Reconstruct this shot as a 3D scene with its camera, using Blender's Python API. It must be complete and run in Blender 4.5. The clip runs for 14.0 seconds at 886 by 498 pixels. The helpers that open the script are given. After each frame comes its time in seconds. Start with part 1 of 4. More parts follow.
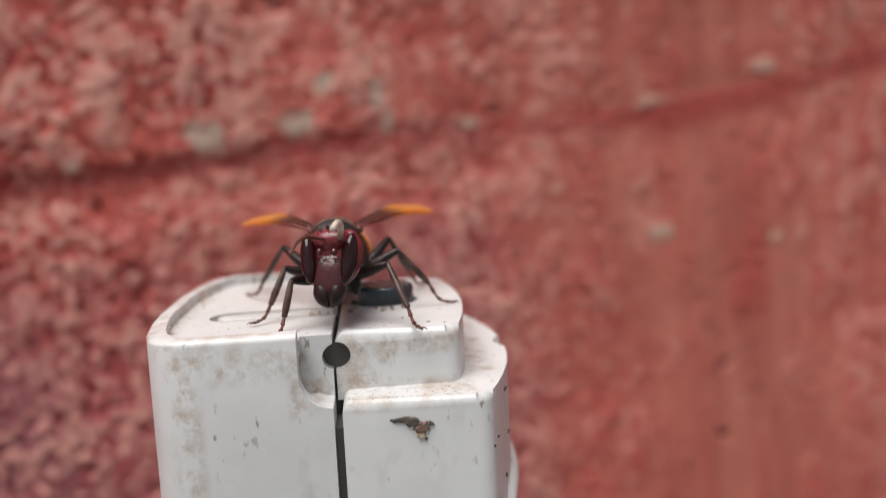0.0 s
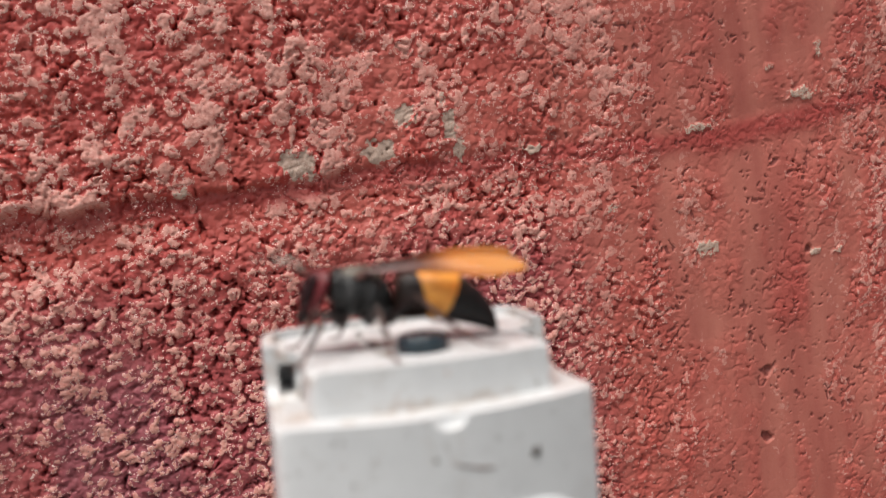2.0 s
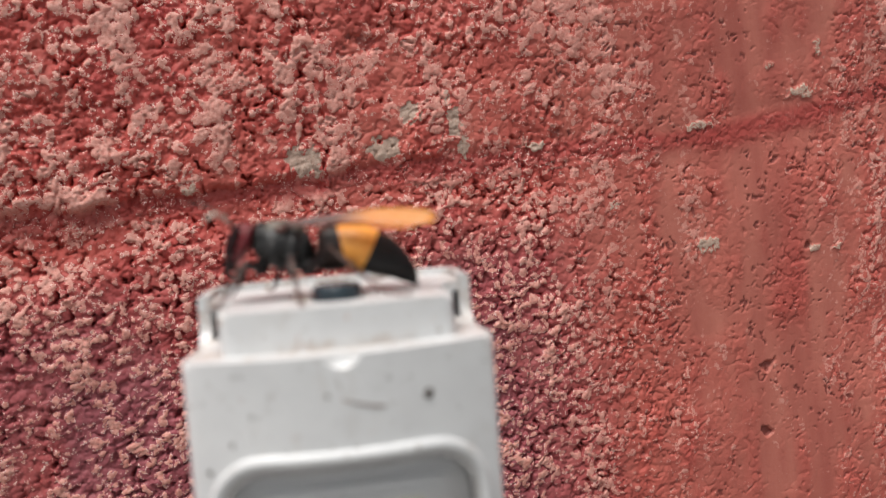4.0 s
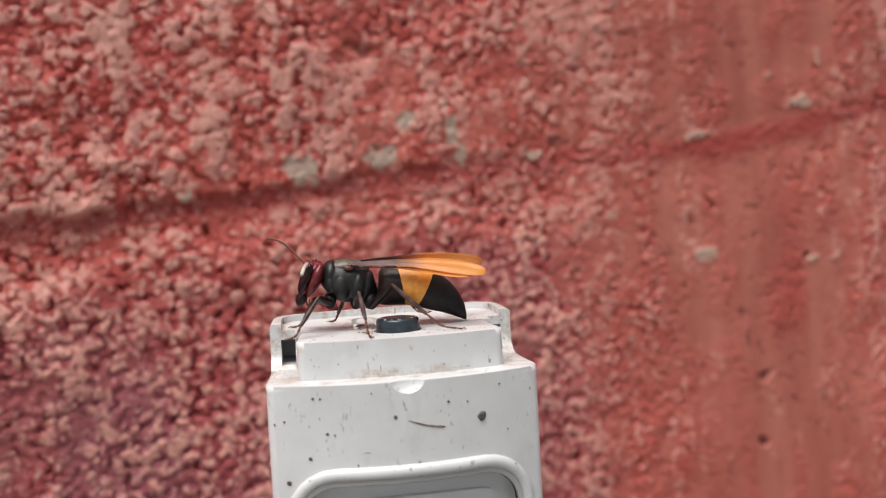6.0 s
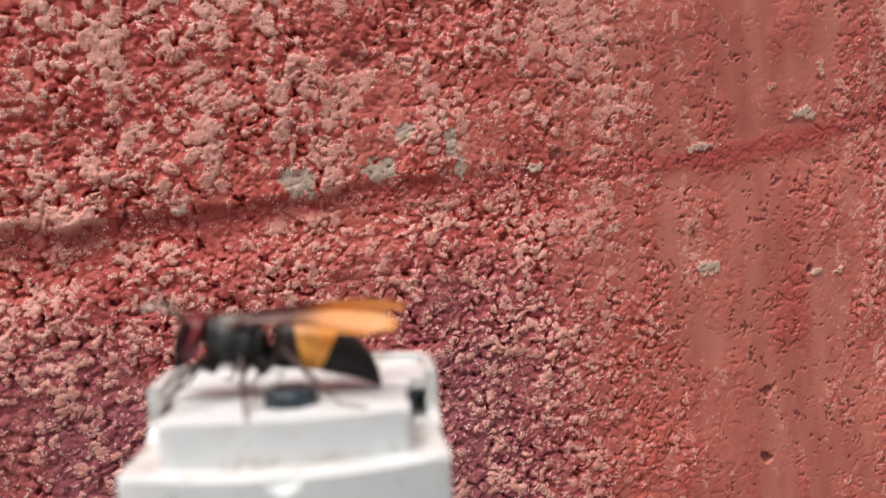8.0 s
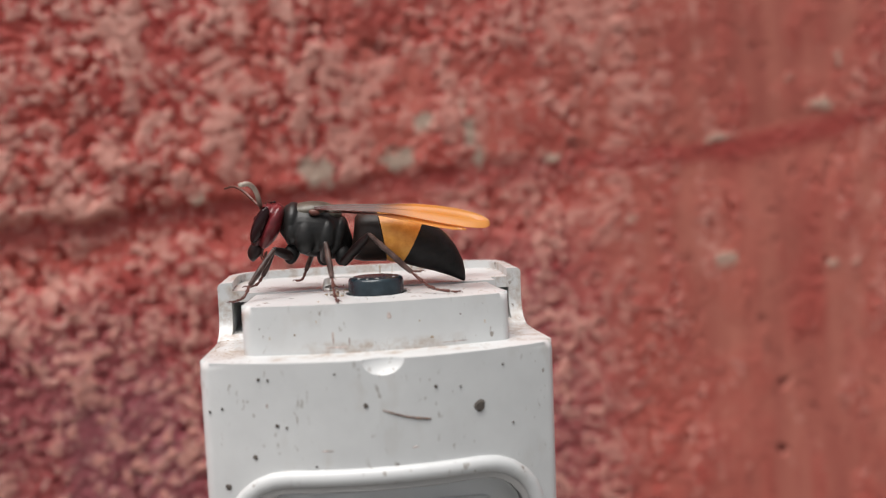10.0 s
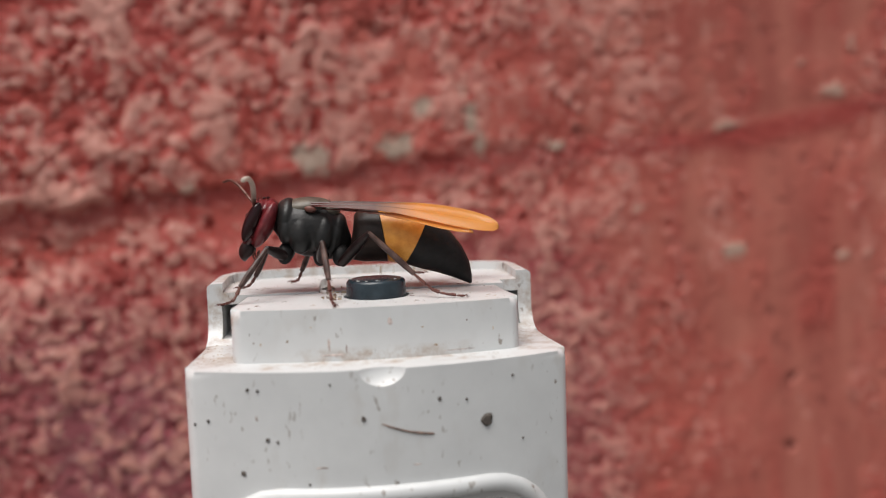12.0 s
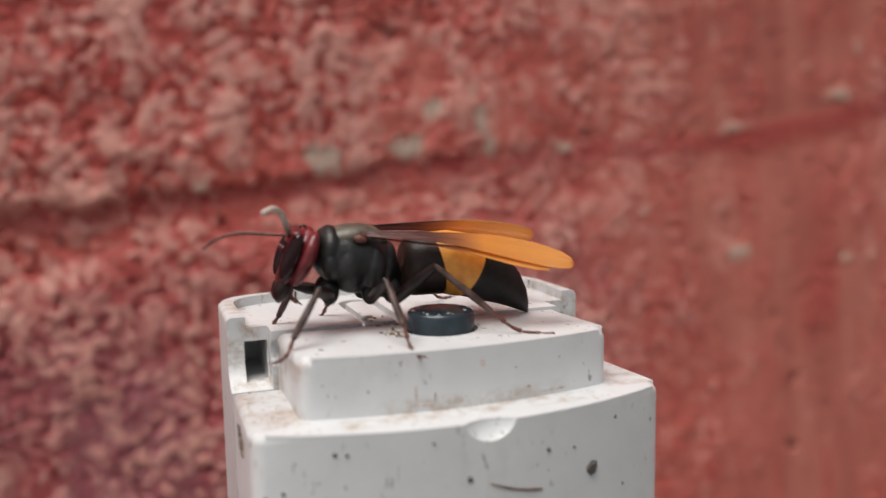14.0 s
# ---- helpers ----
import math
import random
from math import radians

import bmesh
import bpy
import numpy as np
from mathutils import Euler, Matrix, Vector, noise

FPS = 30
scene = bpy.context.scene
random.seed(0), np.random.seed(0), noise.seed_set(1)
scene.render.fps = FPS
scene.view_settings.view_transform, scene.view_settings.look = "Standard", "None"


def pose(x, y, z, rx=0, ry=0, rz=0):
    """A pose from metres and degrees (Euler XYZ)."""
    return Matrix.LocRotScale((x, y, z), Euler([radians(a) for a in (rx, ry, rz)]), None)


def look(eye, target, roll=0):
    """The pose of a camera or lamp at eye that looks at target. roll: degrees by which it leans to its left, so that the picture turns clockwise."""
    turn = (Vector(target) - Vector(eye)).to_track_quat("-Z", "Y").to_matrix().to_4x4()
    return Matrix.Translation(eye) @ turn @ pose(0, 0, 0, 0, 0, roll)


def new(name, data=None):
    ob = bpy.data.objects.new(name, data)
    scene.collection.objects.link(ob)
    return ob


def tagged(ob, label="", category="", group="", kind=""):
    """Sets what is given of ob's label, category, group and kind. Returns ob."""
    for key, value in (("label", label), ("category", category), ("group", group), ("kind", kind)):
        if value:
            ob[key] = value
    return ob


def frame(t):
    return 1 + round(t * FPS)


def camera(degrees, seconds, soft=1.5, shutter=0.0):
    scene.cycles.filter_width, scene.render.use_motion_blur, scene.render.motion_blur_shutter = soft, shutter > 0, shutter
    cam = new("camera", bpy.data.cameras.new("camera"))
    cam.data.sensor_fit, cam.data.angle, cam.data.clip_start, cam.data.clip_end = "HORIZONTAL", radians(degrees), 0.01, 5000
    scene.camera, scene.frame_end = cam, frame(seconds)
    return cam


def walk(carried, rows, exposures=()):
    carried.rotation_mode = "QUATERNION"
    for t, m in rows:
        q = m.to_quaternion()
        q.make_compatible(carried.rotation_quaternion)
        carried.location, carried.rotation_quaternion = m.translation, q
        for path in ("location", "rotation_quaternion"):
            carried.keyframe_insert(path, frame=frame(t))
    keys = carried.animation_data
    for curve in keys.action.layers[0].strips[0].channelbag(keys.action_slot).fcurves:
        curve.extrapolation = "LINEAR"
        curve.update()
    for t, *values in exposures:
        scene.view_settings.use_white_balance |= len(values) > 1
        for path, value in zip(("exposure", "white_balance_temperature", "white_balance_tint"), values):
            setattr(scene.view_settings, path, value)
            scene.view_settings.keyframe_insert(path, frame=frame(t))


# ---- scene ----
cam = camera(55.7, 14.0, soft=1.0, shutter=0.4)
# the whole path turned so that the painted wall stands upright, its bed joint level
METRES, EYE, TILT, LEAN, TURN = 0.109, 1.35, -12.248, 3.071, -15.58
ROWS = [
    (0.0, 0.0, 0.0, 0.0, 0.24, 3.38, 4.03),
    (0.5, -0.018, -0.0729, 0.0323, -0.09, 3.2, 3.99),
    (1.0, -0.0683, -0.1453, 0.0307, 0.46, 3.83, 4.23),
    (1.5, -0.1678, -0.2069, 0.021, 1.12, 4.07, 4.2),
    (2.0, -0.1647, -0.229, 0.017, 1.29, 4.18, 4.22),
    (2.5, -0.1672, -0.2597, -0.006, 1.21, 4.15, 4.23),
    (3.0, -0.1727, -0.2797, -0.0037, 1.25, 4.14, 4.25),
    (5.5, -0.1874, -0.2342, 0.0163, 1.46, 4.14, 3.96),
    (6.0, -0.1621, -0.2595, 0.0198, 1.37, 4.38, 3.8),
    (6.5, -0.1728, -0.2302, 0.0112, 1.2, 4.22, 3.71),
    (7.0, -0.1217, -0.173, 0.0162, 0.69, 4.63, 3.82),
    (7.5, -0.14, -0.1663, 0.0816, 1.14, 4.32, 3.58),
    (8.0, -0.1739, -0.2141, 0.0707, 1.0, 4.32, 3.65),
    (10.5, -0.2468, -0.1763, 0.0512, 0.84, 4.15, 3.69),
    (11.0, -0.247, -0.1411, 0.061, 0.97, 3.72, 3.53),
    (11.5, -0.2525, -0.1183, 0.0676, 0.74, 3.56, 3.58),
    (12.0, -0.2503, -0.1091, 0.0624, 0.58, 3.42, 3.58),
    (12.5, -0.247, -0.1097, 0.0583, 0.92, 3.39, 3.48),
    (13.0, -0.2555, -0.1302, 0.0949, 1.16, 2.85, 3.17),
    (13.5, -0.2796, -0.1362, 0.0958, 0.66, 2.91, 3.11),
    (14.0, -0.2784, -0.1393, 0.0825, 0.51, 2.96, 3.07),
]
walk(cam, [(t, pose(0, 0, EYE, TILT, LEAN, TURN) @ pose(METRES * x, METRES * y, METRES * z, 90 + pitch, roll, yaw)) for t, x, y, z, yaw, pitch, roll in ROWS],
     exposures=[(t, e + 0.11) for t, e in ((0, -0.07), (1.0, -0.02), (2.0, 0.06), (6.0, 0.05), (7.0, 0.1), (8.2, 0.18), (10.5, -0.14), (14.0, -0.2))])

# the lens: a phone's, so near that depth shows; it focuses where the mark stands
cam.data.dof.use_dof = True
cam.data.dof.aperture_fstop = 17.0
focus_mark = new("focus_mark")
cam.data.dof.focus_object = focus_mark
FOCUS = [(0, 0.081), (0.3, 0.083), (0.5, 0.125), (0.7, 0.19), (1.0, 0.22), (1.3, 0.29), (5.0, 0.29), (5.3, 0.14), (5.6, 0.112), (6.0, 0.112), (6.2, 0.15), (6.5, 0.19), (6.8, 0.29), (8.2, 0.29), (9.4, 0.11), (10.0, 0.089), (12.5, 0.09), (13.3, 0.083), (14.0, 0.078)]

# world and light: bright overcast daylight from the open side, in front of the wall
world = bpy.data.worlds.new("overcast_sky")
scene.world = world
world.use_nodes = True
wn = world.node_tree.nodes
sky = wn.new("ShaderNodeTexSky")
sky.sky_type, sky.sun_disc = "NISHITA", False
sky.sun_elevation, sky.sun_rotation = radians(58), radians(215)
grey = wn.new("ShaderNodeHueSaturation")  # cloud takes the blue out
grey.inputs["Saturation"].default_value = 0.22
world.node_tree.links.new(sky.outputs[0], grey.inputs["Color"])
world.node_tree.links.new(grey.outputs[0], wn["Background"].inputs[0])
wn["Background"].inputs[1].default_value = 0.079
sun = new("sun", bpy.data.lights.new("sun", "SUN"))
sun.data.energy, sun.data.angle, sun.data.color = 5.0, radians(48), (1.0, 0.965, 0.93)
sun.matrix_world = look((-0.95, -0.82, 6.0), (0, 0, 1))

MM = 0.001
WALL = 0.2615  # the wall's face, ahead of the first eye


# ------------------------------------------------------------------ helpers
def mat(name, color, rough=0.5, metal=0.0, **kw):
    m = bpy.data.materials.new(name)
    m.use_nodes = True
    b = m.node_tree.nodes["Principled BSDF"]
    b.inputs["Base Color"].default_value = (*color, 1)
    b.inputs["Roughness"].default_value, b.inputs["Metallic"].default_value = rough, metal
    for k, v in kw.items():
        b.inputs[k.replace("_", " ")].default_value = v
    return m


def nodes_of(m):
    t = m.node_tree
    return t, t.nodes, t.links, t.nodes["Principled BSDF"]


def noise_node(m, scale, detail=3.0, rough=0.55, coords="Object"):
    t, n, l, b = nodes_of(m)
    c = n.new("ShaderNodeTexCoord")
    x = n.new("ShaderNodeTexNoise")
    x.inputs["Scale"].default_value, x.inputs["Detail"].default_value, x.inputs["Roughness"].default_value = scale, detail, rough
    l.new(c.outputs[coords], x.inputs["Vector"])
    return x


def ramp(m, src, stops):
    t, n, l, b = nodes_of(m)
    r = n.new("ShaderNodeValToRGB")
    e = r.color_ramp.elements
    for i, (p, c) in enumerate(stops):
        k = e[i] if i < 2 else e.new(p)
        k.position, k.color = p, (*c, 1) if len(c) == 3 else c
    l.new(src, r.inputs[0])
    return r


def mix(m, fac, a, b_):
    t, n, l, b = nodes_of(m)
    x = n.new("ShaderNodeMix")
    x.data_type = "RGBA"
    for s, v in ((0, fac), (6, a), (7, b_)):
        if hasattr(v, "is_output"):
            l.new(v, x.inputs[s])
        else:
            x.inputs[s].default_value = v if s == 0 else (*v, 1)
    return x.outputs[2]


def bump(m, src, strength, dist):
    t, n, l, b = nodes_of(m)
    x = n.new("ShaderNodeBump")
    x.inputs["Strength"].default_value, x.inputs["Distance"].default_value = strength, dist
    l.new(src, x.inputs["Height"])
    l.new(x.outputs[0], b.inputs["Normal"])


def mesh_of(name, bm, material, smooth=True, angle=35):
    me = bpy.data.meshes.new(name)
    bmesh.ops.recalc_face_normals(bm, faces=bm.faces[:])
    for f in bm.faces:
        f.smooth = smooth
    if smooth:
        for e in bm.edges:
            if len(e.link_faces) == 2 and e.calc_face_angle(0) > radians(angle):
                e.smooth = False
    bm.to_mesh(me)
    bm.free()
    if material:
        me.materials.append(material)
    return me


def part(name, bm, material, parent, label="", smooth=True, angle=35):
    ob = new(name, mesh_of(name, bm, material, smooth, angle))
    ob.parent = parent
    return tagged(ob, label)


def prism(bm, plan, z0, z1, axis="z"):
    """A solid from an outline: (x, y) upright, or (y, z) along x."""
    put = (lambda a, b, c: (a, b, c)) if axis == "z" else (lambda a, b, c: (c, a, b))
    lo = [bm.verts.new(put(a, b, z0)) for a, b in plan]
    hi = [bm.verts.new(put(a, b, z1)) for a, b in plan]
    n = len(plan)
    fs = [bm.faces.new([lo[i], lo[(i + 1) % n], hi[(i + 1) % n], hi[i]]) for i in range(n)]
    return bm.faces.new(lo[::-1]), bm.faces.new(hi), fs


def bevel_face(bm, face, offset, segments=3):
    bmesh.ops.bevel(bm, geom=list(face.edges), offset=offset, segments=segments, affect="EDGES", profile=0.5)


def ellipsoid(bm, centre, radii, turn=(0, 0, 0), u=24, v=16):
    m = pose(*centre, *turn) @ Matrix.Diagonal((*radii, 1))
    return bmesh.ops.create_uvsphere(bm, u_segments=u, v_segments=v, radius=1, matrix=m)["verts"]


def tube(bm, points, radii, sides=10, flat=1.0):
    """A tapered tube through points; round ends. flat: height against width."""
    pts = [Vector(p) for p in points]
    rings = []
    side = None
    for i, p in enumerate(pts):
        d = (pts[min(i + 1, len(pts) - 1)] - pts[max(i - 1, 0)]).normalized()
        if side is None:
            ref = Vector((0, 0, 1)) if abs(d.z) < 0.8 else Vector((0, 1, 0))
            side = d.cross(ref).normalized()
        side = (side - d * side.dot(d)).normalized()
        up = side.cross(d)
        r = radii[i] if isinstance(radii, (list, tuple)) else radii
        rings.append([bm.verts.new(p + r * (math.cos(a) * side + flat * math.sin(a) * up)) for a in (2 * math.pi * k / sides for k in range(sides))])
    for a, b in zip(rings, rings[1:]):
        for k in range(sides):
            bm.faces.new([a[k], a[(k + 1) % sides], b[(k + 1) % sides], b[k]])
    for ring, p, q in ((rings[0], pts[0], pts[1]), (rings[-1], pts[-1], pts[-2])):
        r = (ring[0].co - p).length
        tip = bm.verts.new(p + (p - q).normalized() * r * 0.6)
        for k in range(sides):
            bm.faces.new([ring[k], ring[(k + 1) % sides], tip])


def curve_points(points, n):
    """n points of a smooth curve through the given ones."""
    p = [Vector(v) for v in points]
    p = [2 * p[0] - p[1]] + p + [2 * p[-1] - p[-2]]
    out = []
    for i in range(n):
        u = i / (n - 1) * (len(p) - 3)
        k = min(int(u), len(p) - 4)
        s = u - k
        a, b, c, d = p[k:k + 4]
        out.append(0.5 * (2 * b + (c - a) * s + (2 * a - 5 * b + 4 * c - d) * s * s + (3 * b - a - 3 * c + d) * s ** 3))
    return out


def carve(ob, cutters, angle=32):
    """Cuts solids out of ob's mesh, one after another."""
    for bm in cutters:
        c = new("cutter", mesh_of("cutter", bm, None, False))
        k = ob.modifiers.new("cut", "BOOLEAN")
        k.operation, k.object, k.solver = "DIFFERENCE", c, "EXACT"
        bpy.context.view_layer.update()
        me = bpy.data.meshes.new_from_object(ob.evaluated_get(bpy.context.evaluated_depsgraph_get()))
        ob.modifiers.clear()
        if len(me.polygons) > 8:
            ob.data = me
        else:
            print("a cut of", ob.name, "failed")
        bpy.data.objects.remove(c)
    for p in ob.data.polygons:
        p.use_smooth = True
    ob.data.set_sharp_from_angle(angle=radians(angle))
    return ob


# ------------------------------------------------------------------ materials
def wall_material():
    """Red masonry paint, rubbed to pink on the grains with crisp chipped edges, bare grey where it came off."""
    m = mat("worn_red_masonry_paint", (0.36, 0.07, 0.055), 0.5)
    t, n, l, b = nodes_of(m)

    def attr(name):
        a = n.new("ShaderNodeAttribute")
        a.attribute_name = name
        return a.outputs["Fac"]

    def math2(op, a, b_):
        k = n.new("ShaderNodeMath")
        k.operation = op
        for i, v in enumerate((a, b_)):
            if hasattr(v, "is_output"):
                l.new(v, k.inputs[i])
            else:
                k.inputs[i].default_value = v
        return k.outputs[0]

    def rise(v, lo, hi, top=1.0):
        r = n.new("ShaderNodeMapRange")
        r.interpolation_type = "SMOOTHSTEP"
        for i, k in ((0, v), (1, lo), (2, hi), (4, top)):
            if hasattr(k, "is_output"):
                l.new(k, r.inputs[i])
            else:
                r.inputs[i].default_value = k
        return r.outputs[0]

    fine, chip, broad = noise_node(m, 900, 4, 0.6), noise_node(m, 1250, 6, 0.72), noise_node(m, 28, 3, 0.5)
    flat = attr("flat")
    edge = math2("ADD", math2("MULTIPLY", flat, 0.17), 0.045)
    raw = math2("ADD", attr("wear"), math2("MULTIPLY", math2("SUBTRACT", chip.outputs["Fac"], 0.5), math2("SUBTRACT", 1.5, flat)))
    worn = math2("MULTIPLY", rise(raw, math2("SUBTRACT", 0.36, edge), math2("ADD", 0.36, edge)), attr("rub"))
    red = ramp(m, broad.outputs["Fac"], [(0.3, (0.46, 0.051, 0.042)), (0.7, (0.54, 0.092, 0.068))])
    where, brush = n.new("ShaderNodeTexCoord"), n.new("ShaderNodeMapping")   # brushed on in upright strokes
    brush.inputs["Scale"].default_value = (1.0, 1.0, 0.16)
    l.new(where.outputs["Object"], brush.inputs["Vector"])
    strokes = noise_node(m, 55, 4, 0.6)
    l.new(brush.outputs[0], strokes.inputs["Vector"])
    faded = ramp(m, strokes.outputs["Fac"], [(0.34, (0.40, 0.100, 0.074)), (0.64, (0.53, 0.172, 0.124))])
    c = mix(m, flat, red.outputs[0], faded.outputs[0])
    c = mix(m, attr("old_coat"), c, (0.25, 0.074, 0.10))
    c = mix(m, math2("MULTIPLY", attr("bed"), 0.8), c, (0.36, 0.042, 0.035))      # the coat lies thick and unfaded in the joint
    pale = ramp(m, fine.outputs["Fac"], [(0.32, (0.58, 0.205, 0.16)), (0.72, (0.75, 0.41, 0.335))])
    c = mix(m, worn, c, pale.outputs[0])
    painted_glint = noise_node(m, 1500, 2, 0.6)                       # glints painted as near-white specks along the chipped rims
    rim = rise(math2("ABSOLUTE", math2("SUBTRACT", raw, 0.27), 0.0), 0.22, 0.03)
    c = mix(m, math2("MULTIPLY", math2("MULTIPLY", rise(painted_glint.outputs["Fac"], 0.53, 0.60, 0.95), rim), math2("SUBTRACT", 1.0, flat)), c, (0.92, 0.72, 0.63))
    # pits and deeper holes also coloured darker, standing in for the shade inside
    c = mix(m, rise(math2("ADD", attr("pit_shade"), math2("MULTIPLY", chip.outputs["Fac"], 0.6)), 0.66, 1.0, 0.75), c, (0.20, 0.04, 0.032))
    grey = ramp(m, chip.outputs["Fac"], [(0.30, (0.27, 0.19, 0.14)), (0.42, (0.46, 0.37, 0.285)), (0.7, (0.60, 0.50, 0.40))])
    bare = math2("ADD", attr("bare"), math2("MULTIPLY", math2("SUBTRACT", chip.outputs["Fac"], 0.5), 2.2))
    c = mix(m, rise(bare, 0.28, 0.6, 0.8), c, grey.outputs[0])
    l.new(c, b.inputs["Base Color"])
    r = ramp(m, fine.outputs["Fac"], [(0.3, (0.22,) * 3), (0.7, (0.58,) * 3)])
    l.new(math2("ADD", r.outputs[0], math2("MULTIPLY", flat, 0.25)), b.inputs["Roughness"])
    bump(m, math2("MULTIPLY", chip.outputs["Fac"], math2("SUBTRACT", 1.0, math2("MULTIPLY", flat, 0.85))), 0.8, 0.0005)
    return m


def plastic_material():
    """White moulded plastic with fine dirt specks."""
    m = mat("dirty_white_plastic", (0.72, 0.72, 0.71), 0.38)
    t, n, l, b = nodes_of(m)
    soft = noise_node(m, 140, 4, 0.6)
    tint = ramp(m, soft.outputs["Fac"], [(0.35, (0.55, 0.556, 0.556)), (0.7, (0.61, 0.617, 0.615))])
    c = n.new("ShaderNodeTexCoord")
    grain = n.new("ShaderNodeMapping")
    grain.inputs["Scale"].default_value = (1.0, 1.0, 0.45)
    grain.inputs["Rotation"].default_value = (0, radians(25), 0)
    l.new(c.outputs["Object"], grain.inputs["Vector"])

    def layer(scale, detail, lo, hi, patch_scale, p_lo, p_hi, top):
        a, b_ = n.new("ShaderNodeTexNoise"), noise_node(m, patch_scale, 2, 0.5)
        a.inputs["Scale"].default_value, a.inputs["Detail"].default_value = scale, detail
        l.new(grain.outputs[0], a.inputs["Vector"])
        s1 = ramp(m, a.outputs["Fac"], [(lo, (0, 0, 0)), (hi, (1, 1, 1))])
        s2 = ramp(m, b_.outputs["Fac"], [(p_lo, (0, 0, 0)), (p_hi, (top, top, top))])
        k = n.new("ShaderNodeMath")
        k.operation = "MULTIPLY"
        l.new(s1.outputs[0], k.inputs[0])
        l.new(s2.outputs[0], k.inputs[1])
        return k.outputs[0]

    specks = layer(1500, 2, 0.64, 0.70, 190, 0.46, 0.62, 0.8)     # pinprick grime
    smears = layer(420, 4, 0.54, 0.66, 110, 0.48, 0.66, 0.35)     # brownish smears
    c1 = mix(m, smears, tint.outputs[0], (0.38, 0.33, 0.28))

    def math2(op, a, b_):
        k = n.new("ShaderNodeMath")
        k.operation = op
        for i, v in enumerate((a, b_)):
            if hasattr(v, "is_output"):
                l.new(v, k.inputs[i])
            else:
                k.inputs[i].default_value = v
        return k.outputs[0]

    def zone(centre, half, feather):
        """1 inside a box (mm), falling to 0 over the feather."""
        v = c.outputs["Object"]
        for op, w in (("SUBTRACT", centre), ("ABSOLUTE", None), ("SUBTRACT", half)):
            k = n.new("ShaderNodeVectorMath")
            k.operation = op
            l.new(v, k.inputs[0])
            if w:
                k.inputs[1].default_value = tuple(e * MM for e in w)
            v = k.outputs[0]
        xyz = n.new("ShaderNodeSeparateXYZ")
        l.new(v, xyz.inputs[0])
        far = math2("MAXIMUM", math2("MAXIMUM", xyz.outputs[0], xyz.outputs[1]), xyz.outputs[2])
        r = n.new("ShaderNodeMapRange")
        r.inputs[1].default_value, r.inputs[2].default_value, r.inputs[3].default_value, r.inputs[4].default_value = 0.0, feather * MM, 1.0, 0.0
        l.new(far, r.inputs[0])
        return r.outputs[0]

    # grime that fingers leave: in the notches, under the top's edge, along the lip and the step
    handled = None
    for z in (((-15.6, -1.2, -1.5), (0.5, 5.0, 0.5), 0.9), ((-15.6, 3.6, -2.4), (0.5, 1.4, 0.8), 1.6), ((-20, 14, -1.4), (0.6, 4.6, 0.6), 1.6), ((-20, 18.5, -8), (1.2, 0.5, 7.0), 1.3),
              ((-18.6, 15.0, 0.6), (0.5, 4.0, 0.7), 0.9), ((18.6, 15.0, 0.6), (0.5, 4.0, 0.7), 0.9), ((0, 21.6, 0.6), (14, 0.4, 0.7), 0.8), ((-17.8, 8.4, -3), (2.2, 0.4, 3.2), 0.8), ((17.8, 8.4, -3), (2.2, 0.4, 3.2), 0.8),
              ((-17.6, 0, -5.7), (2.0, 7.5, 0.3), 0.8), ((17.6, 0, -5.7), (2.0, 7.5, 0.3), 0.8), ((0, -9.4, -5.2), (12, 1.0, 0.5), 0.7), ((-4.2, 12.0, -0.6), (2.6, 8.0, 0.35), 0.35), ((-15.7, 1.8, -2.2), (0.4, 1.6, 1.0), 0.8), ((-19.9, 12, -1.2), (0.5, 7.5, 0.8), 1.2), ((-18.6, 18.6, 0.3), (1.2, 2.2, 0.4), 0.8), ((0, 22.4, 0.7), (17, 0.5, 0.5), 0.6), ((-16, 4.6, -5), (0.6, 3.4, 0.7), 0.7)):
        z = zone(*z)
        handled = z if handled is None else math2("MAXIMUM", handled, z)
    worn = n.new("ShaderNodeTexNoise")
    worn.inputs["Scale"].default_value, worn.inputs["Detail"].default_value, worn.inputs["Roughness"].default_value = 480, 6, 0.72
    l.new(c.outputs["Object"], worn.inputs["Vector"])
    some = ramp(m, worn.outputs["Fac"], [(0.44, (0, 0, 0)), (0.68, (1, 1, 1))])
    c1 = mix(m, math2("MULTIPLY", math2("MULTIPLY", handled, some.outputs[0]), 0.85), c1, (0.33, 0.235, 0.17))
    l.new(mix(m, specks, c1, (0.20, 0.16, 0.13)), b.inputs["Base Color"])
    bump(m, noise_node(m, 700, 3, 0.5).outputs["Fac"], 0.04, 0.0003)
    return m


def grime_material(name, color):
    m = mat(name, color, 0.8)
    t, n, l, b = nodes_of(m)
    x = noise_node(m, 1400, 3, 0.6)
    r = ramp(m, x.outputs["Fac"], [(0.35, tuple(c * 0.5 for c in color)), (0.7, tuple(min(1, c * 1.6) for c in color))])
    l.new(r.outputs[0], b.inputs["Base Color"])
    return m


def chitin(name, dark, light, rough, scale=900):
    m = mat(name, dark, rough)
    t, n, l, b = nodes_of(m)
    x = noise_node(m, scale, 3, 0.6)
    r = ramp(m, x.outputs["Fac"], [(0.35, dark), (0.7, light)])
    l.new(r.outputs[0], b.inputs["Base Color"])
    bump(m, noise_node(m, 3500, 2, 0.6).outputs["Fac"], 0.25, 0.0001)
    return m


